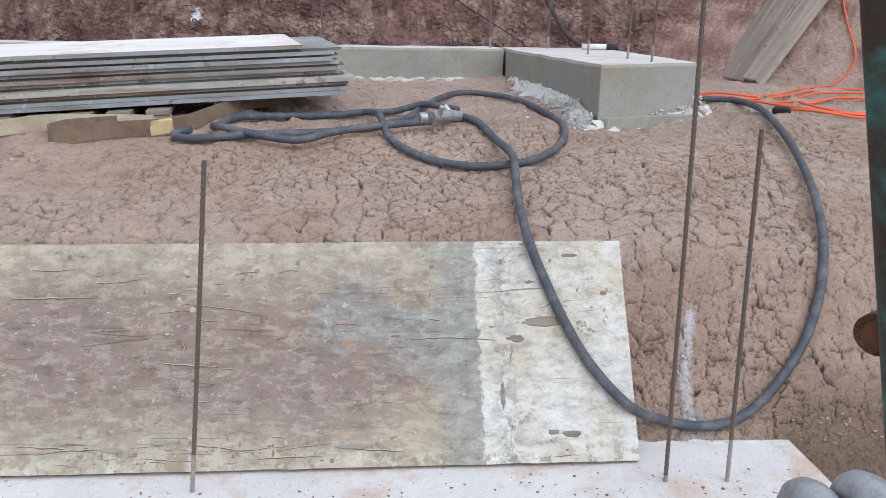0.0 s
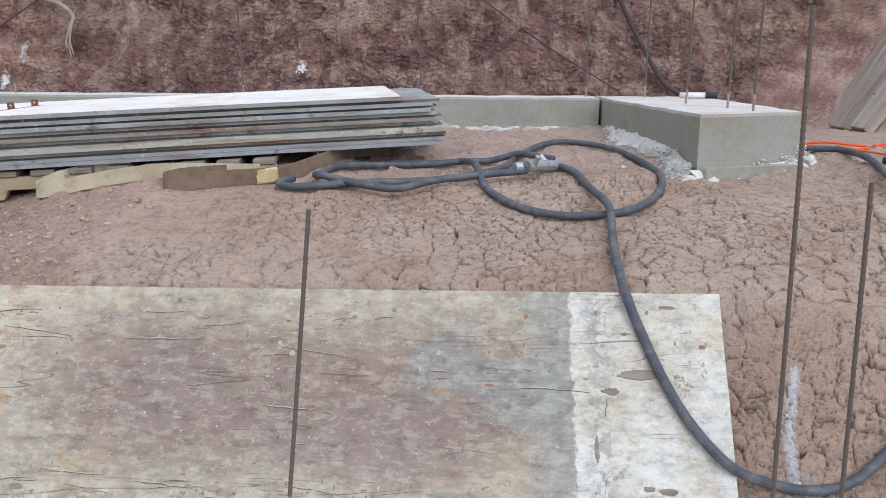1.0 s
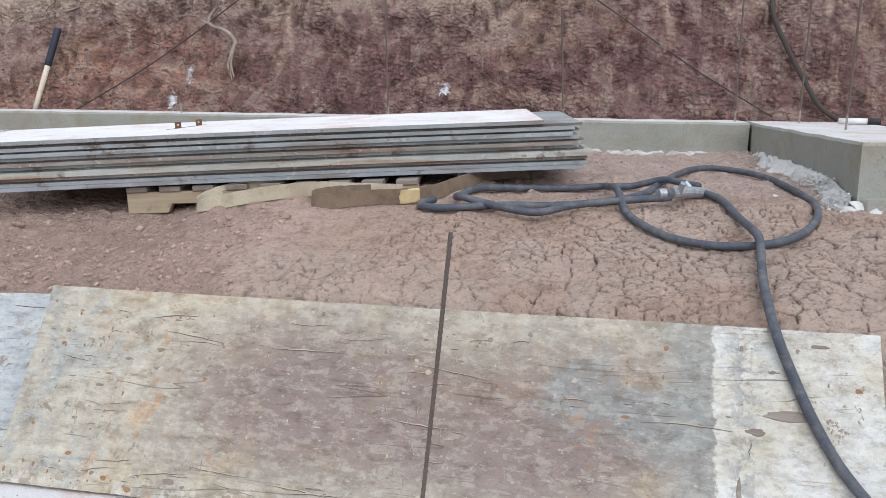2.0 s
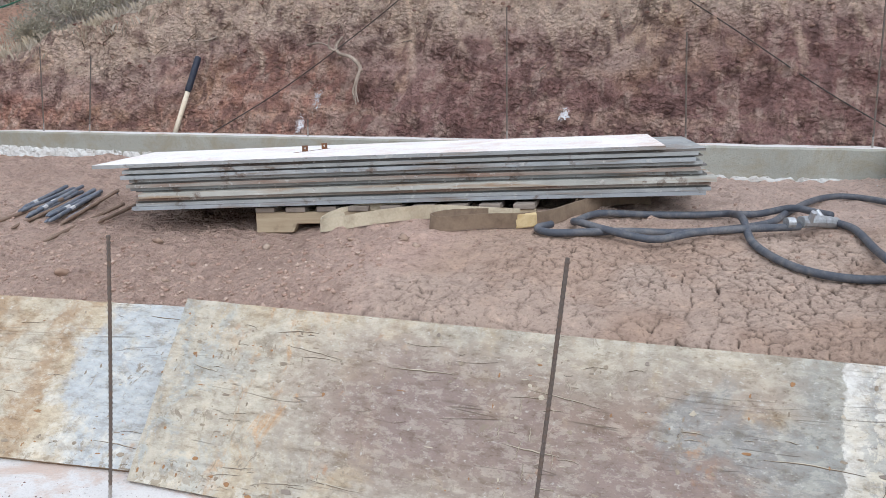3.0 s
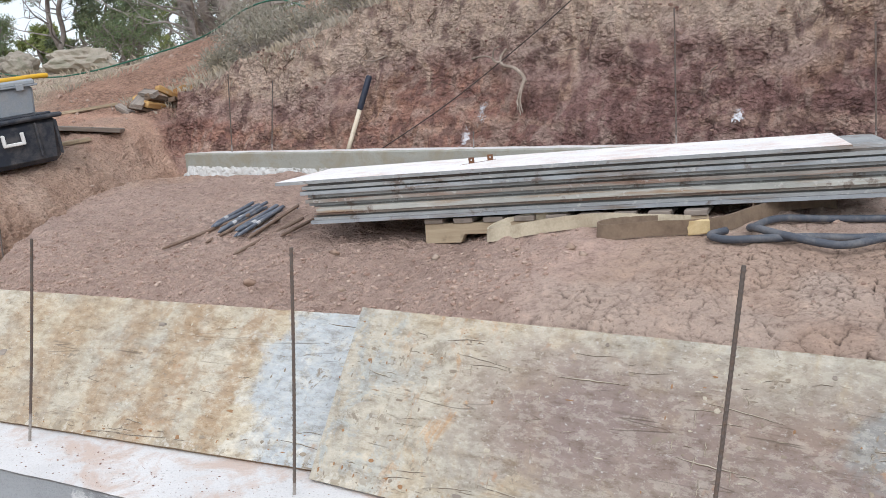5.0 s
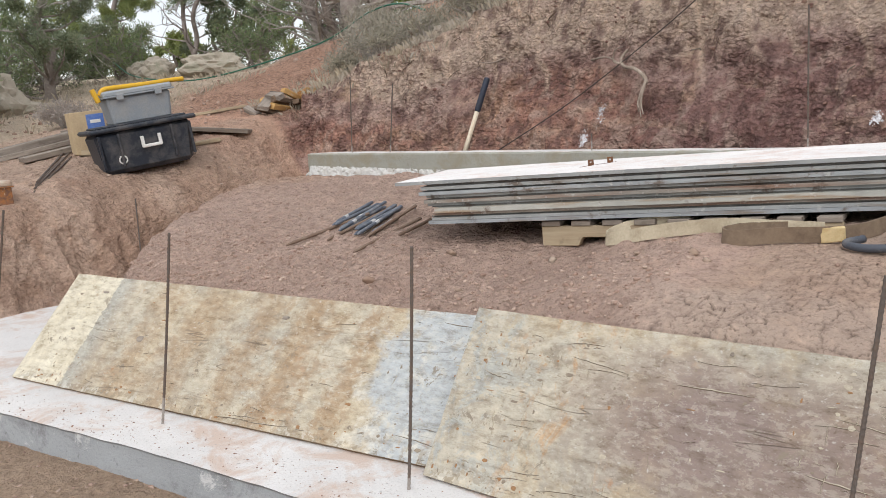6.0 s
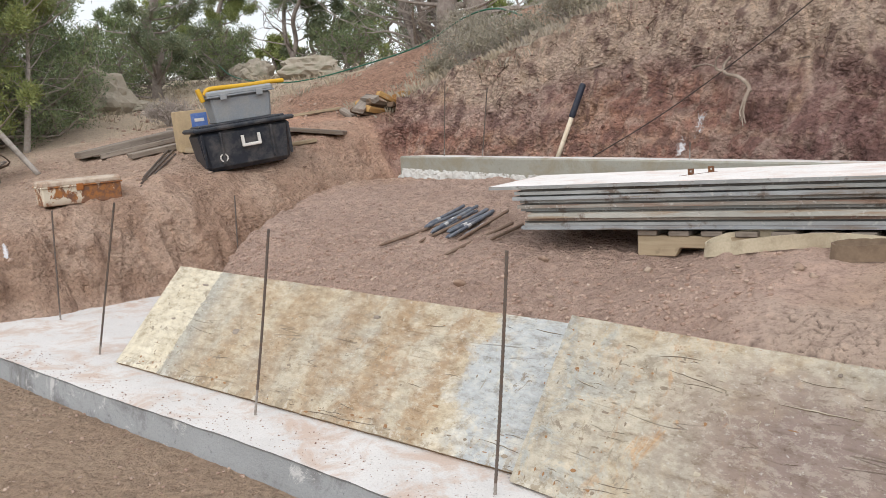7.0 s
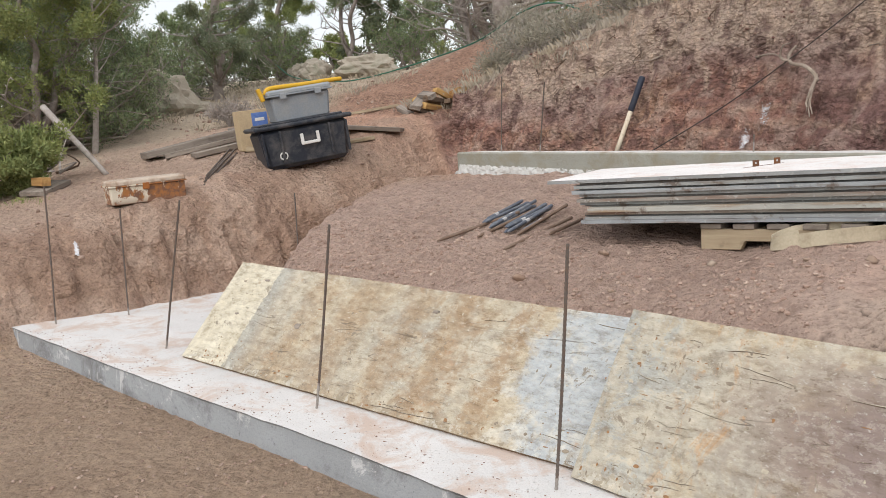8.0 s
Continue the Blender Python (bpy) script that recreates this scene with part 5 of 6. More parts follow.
for k in range(46):
    x = random.uniform(-6.3, 0.3)
    z = random.uniform(1.25, 2.1) if k > 14 else random.uniform(1.75, 2.1)
    y = 3.52 + 0.45 * (z - 0.8) - 0.05
    if k < 14:
        x = random.uniform(-5.9, -4.7)
    line, p = [], Vector((x, y + 0.08, z))
    for _ in range(5):
        line.append(p.copy())
        p += Vector((random.uniform(-0.08, 0.08), random.uniform(-0.03, 0.01), random.uniform(-0.09, 0.02)))
    root(line, random.uniform(0.003, 0.008), ROOT_DARK if k % 3 else ROOT, "thin broken root in the cut bank", "thin_root")
for line in ([(-3.95, 3.95, 1.64), (-3.75, 3.82, 1.64), (-3.62, 3.80, 1.58)], [(-4.75, 3.93, 1.72), (-4.85, 3.86, 1.68), (-5.0, 3.86, 1.70)], [(-2.3, 4.02, 2.05), (-2.15, 3.95, 1.97), (-2.05, 3.9, 1.98)], [(-2.12, 4.1, 2.2), (-2.14, 3.98, 2.02), (-2.22, 3.93, 1.96)]):
    root(line, 0.010, ROOT, "pale root sticking out of the bank", "pale_root")


# ---------------------------------------------------------------- marking paint on the earth
def paint_mark(points, wide, count, label, face=(0, -1)):
    """Flecks of sprayed paint that follow the lumps of the earth."""
    pts = spline([(x, y, 0) for x, y in points], 12)
    at, sized = [], []
    for _ in range(count * 4):
        p = random.choice(pts)
        at.append((p.x + random.gauss(0, wide * 0.8), p.y + random.gauss(0, wide * 0.4)))
        sized.append(0.0012 + 0.0035 * random.random() ** 2)
    bm = bmesh.new()
    a = np.array(at)
    e = 0.004
    z, zx, zy = height(a[:, 0], a[:, 1]), height(a[:, 0] + e, a[:, 1]), height(a[:, 0], a[:, 1] + e)
    for (x, y), h, hx, hy, r in zip(at, z, zx, zy, sized):
        n = Vector((-(hx - h) / e, -(hy - h) / e, 1)).normalized()
        s = n.orthogonal().normalized()
        t = n.cross(s)
        c = Vector((x, y, h)) + n * 0.0022
        turn = random.uniform(0, 6)
        rim = [bm.verts.new(c + (s * math.cos(turn + q) + t * math.sin(turn + q)) * r * random.uniform(0.6, 1.3)) for q in (0, 1.05, 2.1, 3.14, 4.2, 5.2)]
        top = bm.verts.new(c + n * 0.0006)
        for k in range(6):
            bm.faces.new((rim[k], rim[(k + 1) % 6], top))
    return whole("paint_mark", bm, CHALK, label, "paint mark", "marks sprayed on the earth", kind="stuff")


random.seed(21)
paint_mark([(0.226, 0.31), (0.20, 0.26), (0.186, 0.218), (0.186, 0.178), (0.185, 0.12)], 0.016, 22, "white spray-painted line down the cracked clay")
paint_mark([(-6.62, -0.205), (-6.67, -0.19), (-6.745, -0.172)], 0.014, 200, "white spray-painted line on the trench side")
paint_mark([(-6.72, 1.12), (-6.78, 1.13), (-6.83, 1.14)], 0.014, 190, "white spray-painted line on the trench side")
paint_mark([(-3.86, 3.61), (-3.84, 3.63), (-3.86, 3.65)], 0.02, 110, "white paint splash on the bank")
paint_mark([(-3.74, 3.67), (-3.72, 3.70), (-3.75, 3.72)], 0.018, 90, "white paint splash on the bank")
paint_mark([(-1.86, 3.62), (-1.84, 3.645), (-1.83, 3.67)], 0.014, 130, "white paint splash on the bank")


# ---------------------------------------------------------------- toolbox, totes, boards on the left bank
def seat(x, y, yaw, roll=0.0, pitch=0.0, sink=0.0):
    return pose(x, y, ground_z(x, y) - sink, roll, pitch, yaw)


toolbox = thing("toolbox", pose(-7.12, 0.50, 0.675, 0, -3.5, 83), "old cream steel toolbox eaten by rust on the bank edge", "toolbox")
part("body", slab((0.56, 0.23, 0.135), (0, 0, 0), 0.006), BOX_PAINT, toolbox)
lid = part("lid", slab((0.575, 0.245, 0.045), (0, 0, 0.137), 0.012), BOX_LID, toolbox, "dusty cream lid")
part("lid_lip", slab((0.585, 0.255, 0.012), (0, 0, 0.132), 0.003), BOX_PAINT, lid)
part("latch", slab((0.05, 0.012, 0.05), (-0.02, -0.123, 0.10), 0.003), BOX_RUST, toolbox)
for x in (-0.18, 0.18):
    part("hinge", slab((0.05, 0.01, 0.03), (x, 0.125, 0.12), 0.002), RUST, toolbox)

tote = thing("black_tote", pose(-7.36, 2.10, 0.895, 0, -9, 71) @ Matrix.Scale(1.12, 4), "large scuffed black plastic storage tote with a lid", "storage tote")
part("tub", slab((0.74, 0.46, 0.32), (0, 0, 0), 0.035, taper=0.90), TOTE_BLACK, tote)
tote_lid = part("lid", slab((0.80, 0.52, 0.035), (0, 0, 0.315), 0.012), TOTE_BLACK, tote)
part("lid_panel", slab((0.68, 0.40, 0.02), (0, 0, 0.345), 0.008), TOTE_BLACK, tote_lid)
for x in (-0.34, -0.2, 0.2, 0.34):
    part("rib", slab((0.018, 0.03, 0.25), (x, -0.222, 0.05), 0.004, turn=Matrix.Rotation(radians(4), 4, "X")), TOTE_BLACK, tote)
handle = part("handle", slab((0.15, 0.022, 0.024), (0.03, -0.245, 0.16), 0.005), WHITE_PLASTIC, tote, "white plastic handle")
for x in (-0.035, 0.095):
    part("handle_arm", slab((0.024, 0.024, 0.085), (x, -0.243, 0.165), 0.004), WHITE_PLASTIC, handle)
part("ring_mark", tube([(-0.20 + 0.028 * math.cos(a), -0.2225, 0.10 + 0.028 * math.sin(a)) for a in [2 * math.pi * k / 20 for k in range(21)]], 0.006, 6, caps=False), WHITE_PLASTIC, tote, "white painted ring")

grey = thing("grey_tote", pose(-7.37, 2.08, 1.293, 0, -9, 71), "grey plastic storage bin standing on the black tote", "storage bin")
part("tub", slab((0.54, 0.36, 0.235), (0, 0, 0), 0.02, taper=0.9), TOTE_GREY, grey)
grey_lid = part("lid", slab((0.58, 0.40, 0.055), (0, 0, 0.236), 0.016, taper=1.0), TOTE_LID, grey)
part("lid_rim", slab((0.60, 0.42, 0.014), (0, 0, 0.232), 0.003), TOTE_GREY, grey_lid)
for x in (-0.16, 0.16):
    part("latch", slab((0.06, 0.016, 0.05), (x, -0.213, 0.205), 0.004), TOTE_GREY, grey)
bar = thing("pry_bar", pose(-7.37, 2.08, 1.582, 0, -9, 71), "yellow painted bent steel bar lying on the bin", "pry bar")
part("bar", tube(spline([(-0.34, -0.08, -0.02), (-0.30, -0.08, 0.025), (-0.20, -0.06, 0.03), (0.05, -0.02, 0.022), (0.30, 0.03, 0.022), (0.42, 0.05, 0.018)], 8), 0.020, 10), YELLOW, bar, smooth=True)
part("claw", slab((0.035, 0.06, 0.12), (-0.36, -0.085, -0.075), 0.005, turn=Matrix.Rotation(radians(-14), 4, "Y")), YELLOW, bar)

card = thing("cardboard_box", seat(-8.05, 1.98, 72, 0, -6), "tan cardboard box with a blue printed side", "cardboard box")
part("carton", slab((0.30, 0.24, 0.38), (0, 0, 0), 0.004), CARD, card)
part("printed_side", slab((0.15, 0.004, 0.30), (0.06, -0.121, 0.05), 0.001), BLUE_LABEL, card, "blue printed panel")
part("printed_bar", slab((0.09, 0.003, 0.03), (0.06, -0.1235, 0.27), 0.001), WHITE_PLASTIC, card)


def plank(a, b, wide, thick, material, label, lift=0.0, roll=0.0, name="plank"):
    """A board lying from a to b over the ground."""
    a = Vector((*a, ground_z(*a) + lift))
    b = Vector((*b, ground_z(*b) + lift))
    m = Matrix.Translation((a + b) / 2) @ Matrix.Rotation(math.atan2(b.y - a.y, b.x - a.x), 4, "Z") @ Matrix.Rotation(-math.atan2(b.z - a.z, (b - a).xy.length), 4, "Y") @ Matrix.Rotation(radians(roll), 4, "X")
    ob = whole(name, slab(((b - a).length, wide, thick), (0, 0, 0), 0.004, jitter=0.003, cuts=0), material, label, "board", "scrap boards on the bank")
    ob.matrix_world = m
    return ob


plank((-9.2, 1.33), (-9.0, 2.55), 0.30, 0.06, GREY_WOOD, "long weathered plank lying on the dirt", 0.02)
plank((-8.95, 1.45), (-8.60, 2.45), 0.20, 0.045, GREY_WOOD, "weathered plank lying on the dirt", 0.01)
plank((-8.45, 1.52), (-8.25, 2.40), 0.22, 0.045, GREY_WOOD, "weathered plank lying on the dirt", 0.0)
plank((-9.4, 2.4), (-9.0, 3.0), 0.25, 0.05, GREY_WOOD, "weathered plank lying on the dirt", 0.02)
plank((-8.05, 1.86), (-7.72, 2.12), 0.14, 0.05, PALLET, "pale cut board end on the dirt", 0.01)
for k in range(4):
    a, b = (-7.06 - 0.05 * k, 0.95 + 0.035 * k), (-8.0 - 0.13 * k, 1.75 + 0.05 * k)
    whole("rebar", tube([(*a, ground_z(*a) + 0.015 + 0.004 * k), (*b, ground_z(*b) + 0.02)], 0.009, 7), REBAR, "rusty steel bar lying on the dirt", "rebar", "bars lying on the bank")
plank((-7.65, 2.75), (-7.18, 3.12), 0.20, 0.04, GREY_WOOD, "grey board lying on the dirt", 0.03)
plank((-7.42, 2.50), (-7.25, 2.82), 0.12, 0.03, PALLET, "pale split board on the dirt", 0.0)
plank((-8.60, 3.25), (-8.15, 3.85), 0.05, 0.03, PALLET, "thin pale stick on the dirt", 0.01)
plank((-8.62, 0.08), (-9.0, 0.42), 0.24, 0.04, GREY_WOOD, "short grey board lying on the dirt", 0.02)
block = whole("wood_block", slab((0.17, 0.09, 0.075), (0, 0, 0), 0.004), NEW_WOOD, "yellow cut wood block on a grey board", "wood block")
block.matrix_world = pose(-8.74, 0.19, ground_z(-8.74, 0.19) + 0.065, 0, 0, 15)

random.seed(31)
PILE = [(-7.62, 3.52, 0), (-7.46, 3.56, 0), (-7.56, 3.66, 0), (-7.42, 3.70, 0), (-7.50, 3.60, 0.07), (-7.40, 3.76, 0.05), (-7.56, 3.74, 0.07), (-7.36, 3.90, 0.02), (-7.47, 3.70, 0.13), (-7.38, 3.86, 0.09), (-7.33, 4.02, 0.03), (-7.36, 4.0, 0.10), (-7.30, 4.10, 0.06)]
for k, (x, y, lift) in enumerate(PILE):
    ob = whole("split_log", slab((random.uniform(0.22, 0.34), random.uniform(0.07, 0.12), random.uniform(0.035, 0.06)), (0, 0, 0), 0.006, jitter=0.008), NEW_WOOD if k in (3, 6, 9, 11, 12) else (DARK_WOOD if k % 2 else GREY_WOOD),
               "split yellow and brown firewood piece in a heap", "firewood", "firewood heap")
    ob.matrix_world = pose(x, y, ground_z(x, y) + lift + 0.015, random.uniform(-30, 30), random.uniform(-26, 26), random.uniform(0, 180))


# ---------------------------------------------------------------- rocks and loose stones
for x, y, size, turn, seed in ((-12.9, 6.95, (0.58, 0.42, 0.24), 0.5, 3), (-14.3, 6.7, (0.32, 0.3, 0.24), 0.2, 8), (-13.4, 3.32, (0.50, 0.32, 0.46), 0.9, 13), (-13.2, 3.75, (0.40, 0.16, 0.10), 0.9, 18), (-10.4, 8.0, (0.22, 0.2, 0.15), 0, 23), (-15.0, 6.9, (0.28, 0.28, 0.2), 0, 27)):
    whole("boulder", boulder(bmesh.new(), (x, y, ground_z(x, y) + size[2] * 0.55), size, seed, 4, 0.34, turn), ROCK, "lichen-spotted tan sandstone boulder on the slope", "boulder", "boulders on the slope")


def scatter(name, count, place, small, large, material, label, detail=1, sink=0.35, on_footing=False):
    bm = bmesh.new()
    pts = [place() for _ in range(count)]
    z = height(np.array([p[0] for p in pts]), np.array([p[1] for p in pts]))
    z = z + np.array([p[2] if len(p) > 2 else 0.0 for p in pts])
    if on_footing:
        pts = [(x, bend(x) - 0.03 - 0.24 * random.random() ** 0.7) for x, *_ in pts]
        z = np.zeros(len(pts))
    verts, faces = [], []
    shape = bmesh.new()
    bmesh.ops.create_icosphere(shape, subdivisions=detail, radius=1.0)
    shape.verts.index_update()
    base = np.array([v.co for v in shape.verts])
    tri = np.array([[v.index for v in f.verts] for f in shape.faces])
    shape.free(), bm.free()
    for n, ((x, y, *_), h) in enumerate(zip(pts, z)):
        r = small * (large / small) ** (random.random() ** 2.2)
        k = np.random.uniform(0.65, 1.15, (len(base), 1)) * np.array([[1, random.uniform(0.6, 1), random.uniform(0.45, 0.8)]])
        a = random.uniform(0, 6.28)
        q = base * k * r
        q = np.stack([q[:, 0] * math.cos(a) - q[:, 1] * math.sin(a), q[:, 0] * math.sin(a) + q[:, 1] * math.cos(a), q[:, 2]], -1)
        verts.append(q + [x, y, h + r * (0.5 - sink)])
        faces.append(tri + n * len(base))
    data = bpy.data.meshes.new(name)
    data.from_pydata(np.concatenate(verts).tolist(), [], np.concatenate(faces).tolist())
    data.materials.append(material)
    return tagged(new(name, data), label, "stones", kind="stuff")


random.seed(41), np.random.seed(41)
STONES = Nodes("loose stones and clods", 0.95)
tint = STONES.mix(STONES.island(), (0.33, 0.225, 0.175), (0.50, 0.385, 0.31))
STONES = STONES.done(STONES.mix(STONES.range(STONES.noise(50, 3), 0.4, 0.6, 0, 0.4), tint, (0.24, 0.14, 0.10)))
SHALE = Nodes("purple shale crumbs", 0.95)
SHALE = SHALE.done(SHALE.mix(SHALE.island(), (0.15, 0.075, 0.06), (0.33, 0.22, 0.17)))
scatter("loose_stones", 5500, lambda: (random.uniform(-5.0, -1.85), 0.30 + abs(random.gauss(0, 0.42))), 0.002, 0.016, STONES, "small red stones and crumbs on the loose slope")
scatter("loose_stones", 1500, lambda: (random.uniform(-5.3, 0.2), random.uniform(1.2, 3.1)), 0.002, 0.013, STONES, "small stones on the trodden soil")
scatter("loose_stones", 3500, lambda: (random.uniform(-7.5, -1.5), random.uniform(-1.9, -0.3)), 0.003, 0.014, STONES, "small stones on the trodden yard")
scatter("loose_stones", 900, lambda: (random.uniform(-9.5, -6.5), random.uniform(-0.4, 4.2)), 0.004, 0.028, STONES, "small stones on the bank top")
scatter("loose_stones", 700, lambda: (random.uniform(-16, -9), random.uniform(0, 8)), 0.01, 0.06, STONES, "scattered stones on the hillside")
scatter("footing_crumbs", 1500, lambda: (random.uniform(-6.2, 0.4), 0.0, 0.0), 0.0015, 0.006, SHALE, "dark red crumbs and grit on the concrete", on_footing=True)
scatter("loose_clods", 700, lambda: (random.uniform(-1.7, 1.2), random.uniform(0.6, 1.8)), 0.002, 0.012, STONES, "dry crumbs on the clay")
scatter("loose_clods", 420, lambda: (random.uniform(-0.1, 1.0), 0.10 + abs(random.gauss(0, 0.03))), 0.002, 0.008, STONES, "crumbs at the foot of the cut")
scatter("wall_rubble", 260, lambda: (random.uniform(-0.1, 0.22), random.uniform(1.4, 3.0)), 0.003, 0.012, MORTAR, "grey concrete crumbs beside the wall")


def beside(a, b, reach, tall):
    """A place heaped against the foot of the wall that runs from a to b."""
    t, d = random.random() ** 0.8, abs(random.gauss(0, 0.5))
    long = math.hypot(b[0] - a[0], b[1] - a[1])
    out = ((b[1] - a[1]) / long, -(b[0] - a[0]) / long)
    w = reach * (0.25 + 0.75 * t)
    return a[0] + (b[0] - a[0]) * t + out[0] * w * d, a[1] + (b[1] - a[1]) * t + out[1] * w * d, tall * (0.3 + 0.7 * t) * max(0, 1 - d) * random.random()


whole("concrete_lump", boulder(bmesh.new(), (0.215, 1.47, 0.665), (0.085, 0.06, 0.05), 77, 4, 0.4), MORTAR, "pale rough concrete lump at the wall corner", "concrete lump", smooth=True)
scatter("wall_rubble", 1300, lambda: beside((0.085, 2.95), (0.205, 1.455), 0.13, 0.07), 0.002, 0.009, MORTAR, "pale crumbled concrete heaped along the wall foot", detail=2)
scatter("wall_rubble", 420, lambda: beside((0.20, 1.45), (0.74, 1.69), 0.05, 0.085), 0.002, 0.009, MORTAR, "pale crumbled concrete heaped along the wall foot", detail=2)
scatter("bank_clods", 1600, lambda: (random.uniform(-6.4, 1.0), random.uniform(3.5, 4.2)), 0.006, 0.026, SHALE, "crumbled shale lumps on the bank")
for x, y, r in ((-2.535, 1.0, 0.022), (-2.105, 0.915, 0.012), (-1.86, 0.86, 0.018), (-1.80, 0.83, 0.014), (-3.2, 0.56, 0.03), (-2.75, 0.62, 0.016), (-3.0, 0.9, 0.02)):
    whole("stone", boulder(bmesh.new(), (x, y, ground_z(x, y) + r * 0.3), (r, r * 0.8, r * 0.7), x * 7, 2, 0.6), PEBBLE, "pale stone lying on the loose slope", "stone", "stones on the slope", smooth=True)


# ---------------------------------------------------------------- plants
def sprigs(centres, count, reach, long, wide, seed, droop=0.0):
    """Many small leaf sprays round the given centres, as one mesh of loose leaves."""
    g = np.random.RandomState(seed)
    c = np.repeat(np.array(centres, float), count, 0)
    n = len(c)
    d = g.normal(size=(n, 3))
    d /= np.linalg.norm(d, axis=1)[:, None]
    p = c + d * reach * g.uniform(0.15, 1.0, (n, 1)) ** 0.6
    way = d + 0.5 * g.normal(size=(n, 3)) + [0, 0, 0.6 - droop]
    way /= np.linalg.norm(way, axis=1)[:, None]
    side = np.cross(way, g.normal(size=(n, 3)))
    side /= np.linalg.norm(side, axis=1)[:, None]
    k = g.uniform(0.6, 1.4, (n, 1))
    a, b, f = p - side * wide * k * 0.5, p + side * wide * k * 0.5, p + way * long * k
    return np.stack([a, b, f], 1).reshape(-1, 3), [(3 * q, 3 * q + 1, 3 * q + 2) for q in range(n)]


def loose_mesh(name, verts, faces, material):
    data = bpy.data.meshes.new(name)
    data.from_pydata(np.asarray(verts).tolist(), [], faces)
    data.materials.append(material)
    return data


def juniper(name, x, y, tall, wide, seed, needles, label, stems=1, bare=0.25, density=1.0, dead=0.3, lean=(0, 0), low=0.1, trunk=0.09, leaves=52000, leaf=(0.031, 0.0155)):
    """A juniper: twisted tapering stems, forking limbs, dead twigs, and sprays of small leaves at the tips."""
    g = random.Random(seed)
    base = Vector((x, y, ground_z(x, y) - 0.1))
    tree = thing(name, Matrix.Translation(base), label, "tree", "junipers on the slope")
    wood, twigs, tips = bmesh.new(), bmesh.new(), []
    for s in range(stems):
        turn = 6.28 * s / stems + g.uniform(-0.5, 0.5)
        spread = (0.0 if stems == 1 else 0.32) * wide
        line, p = [], Vector((0, 0, 0))
        aim = Vector((math.cos(turn) * spread + lean[0], math.sin(turn) * spread + lean[1], tall * g.uniform(0.85, 1.0)))
        for k in range(9):
            t = k / 8
            line.append(aim * t + Vector((g.uniform(-1, 1), g.uniform(-1, 1), 0)) * 0.05 * wide * (t > 0))
        r = trunk * (0.75 if stems == 1 else 0.5)
        smooth = spline(line, 4)
        tube(smooth, lambda q: r * (1.15 - q) ** 0.8 * (1.35 if q < 0.05 else 1) + 0.006, 9, wood)
        limbs = int((26 if stems == 1 else 15) * max(0.6, tall / 3))
        for k in range(limbs):
            t = low + (1 - low) * (k + g.random()) / limbs
            start = smooth[min(len(smooth) - 1, int(t * (len(smooth) - 1)))]
            a = g.uniform(0, 6.28)
            reach = wide * 0.5 * (1.05 - t) ** 0.55 * g.uniform(0.65, 1.15) + 0.12
            out = Vector((math.cos(a), math.sin(a), g.uniform(0.05, 0.55)))
            pts = [start, start + out * reach * 0.4 + Vector((0, 0, g.uniform(-0.1, 0.1))), start + out * reach * 0.75 + Vector((g.uniform(-0.1, 0.1), g.uniform(-0.1, 0.1), 0)), start + out * reach + Vector((0, 0, g.uniform(0, 0.2)))]
            thickness = r * 0.32 * (1.1 - t)
            is_dead = g.random() < dead
            tube(spline(pts, 3), lambda q: thickness * (1.05 - q) + 0.003, 5, twigs if is_dead else wood)
            for _ in range(5 if is_dead else 6):
                b = spline(pts, 3)
                q = b[g.randrange(3, len(b))]
                end = q + Vector((g.uniform(-1, 1), g.uniform(-1, 1), g.uniform(-0.2, 0.8))) * reach * 0.32
                tube([q, q.lerp(end, 0.5) + Vector((0, 0, 0.03)), end], lambda v: 0.006 * (1.1 - v) + 0.0015, 4, twigs if is_dead else wood)
                if not is_dead and t > bare:
                    tips.append(end)
                    if g.random() < density:
                        tips.append(q.lerp(end, 0.5))
            if not is_dead and t > bare:
                tips.append(pts[-1])
    part("trunk", wood, BARK, tree, smooth=True)
    if len(twigs.verts):
        tagged(part("dead_limb", twigs, DEAD, tree, "bleached bare limbs"), kind="stuff")
    else:
        twigs.free()
    if tips:
        size = 0.075 + 0.022 * wide
        verts, faces = sprigs(tips, max(4, leaves // len(tips)), size, leaf[0], leaf[1], seed)
        crown = new("crown", loose_mesh("crown", verts, faces, needles))
        crown.parent = tree
        tagged(crown, "dull green scale-leaf foliage")
    return tree


def shrub(name, x, y, wide, tall, seed, material, label, count=50, leaf=(0.045, 0.008)):
    g = random.Random(seed)
    base = Vector((x, y, ground_z(x, y)))
    plant = thing(name, Matrix.Translation(base), label, "shrub", "shrubs on the slope")
    stems, tips = bmesh.new(), []
    for k in range(count):
        a, r = g.uniform(0, 6.28), wide * 0.5 * g.random() ** 0.5
        end = Vector((math.cos(a) * r, math.sin(a) * r, tall * (1 - (r / wide) ** 2 * 1.6) * g.uniform(0.55, 1)))
        mid = Vector((end.x * 0.35, end.y * 0.35, end.z * 0.5))
        tube(spline([(end.x * 0.1, end.y * 0.1, -0.02), mid, end], 3), lambda q: 0.006 * (1.1 - q) + 0.001, 4, stems)
        tips += [end, mid.lerp(end, 0.55)]
    part("stem", stems, DEAD, plant)
    verts, faces = sprigs(tips, 34, 0.06 + 0.05 * wide, leaf[0], leaf[1], seed)
    leaves = new("foliage", loose_mesh("foliage", verts, faces, material))
    leaves.parent = plant
    return plant


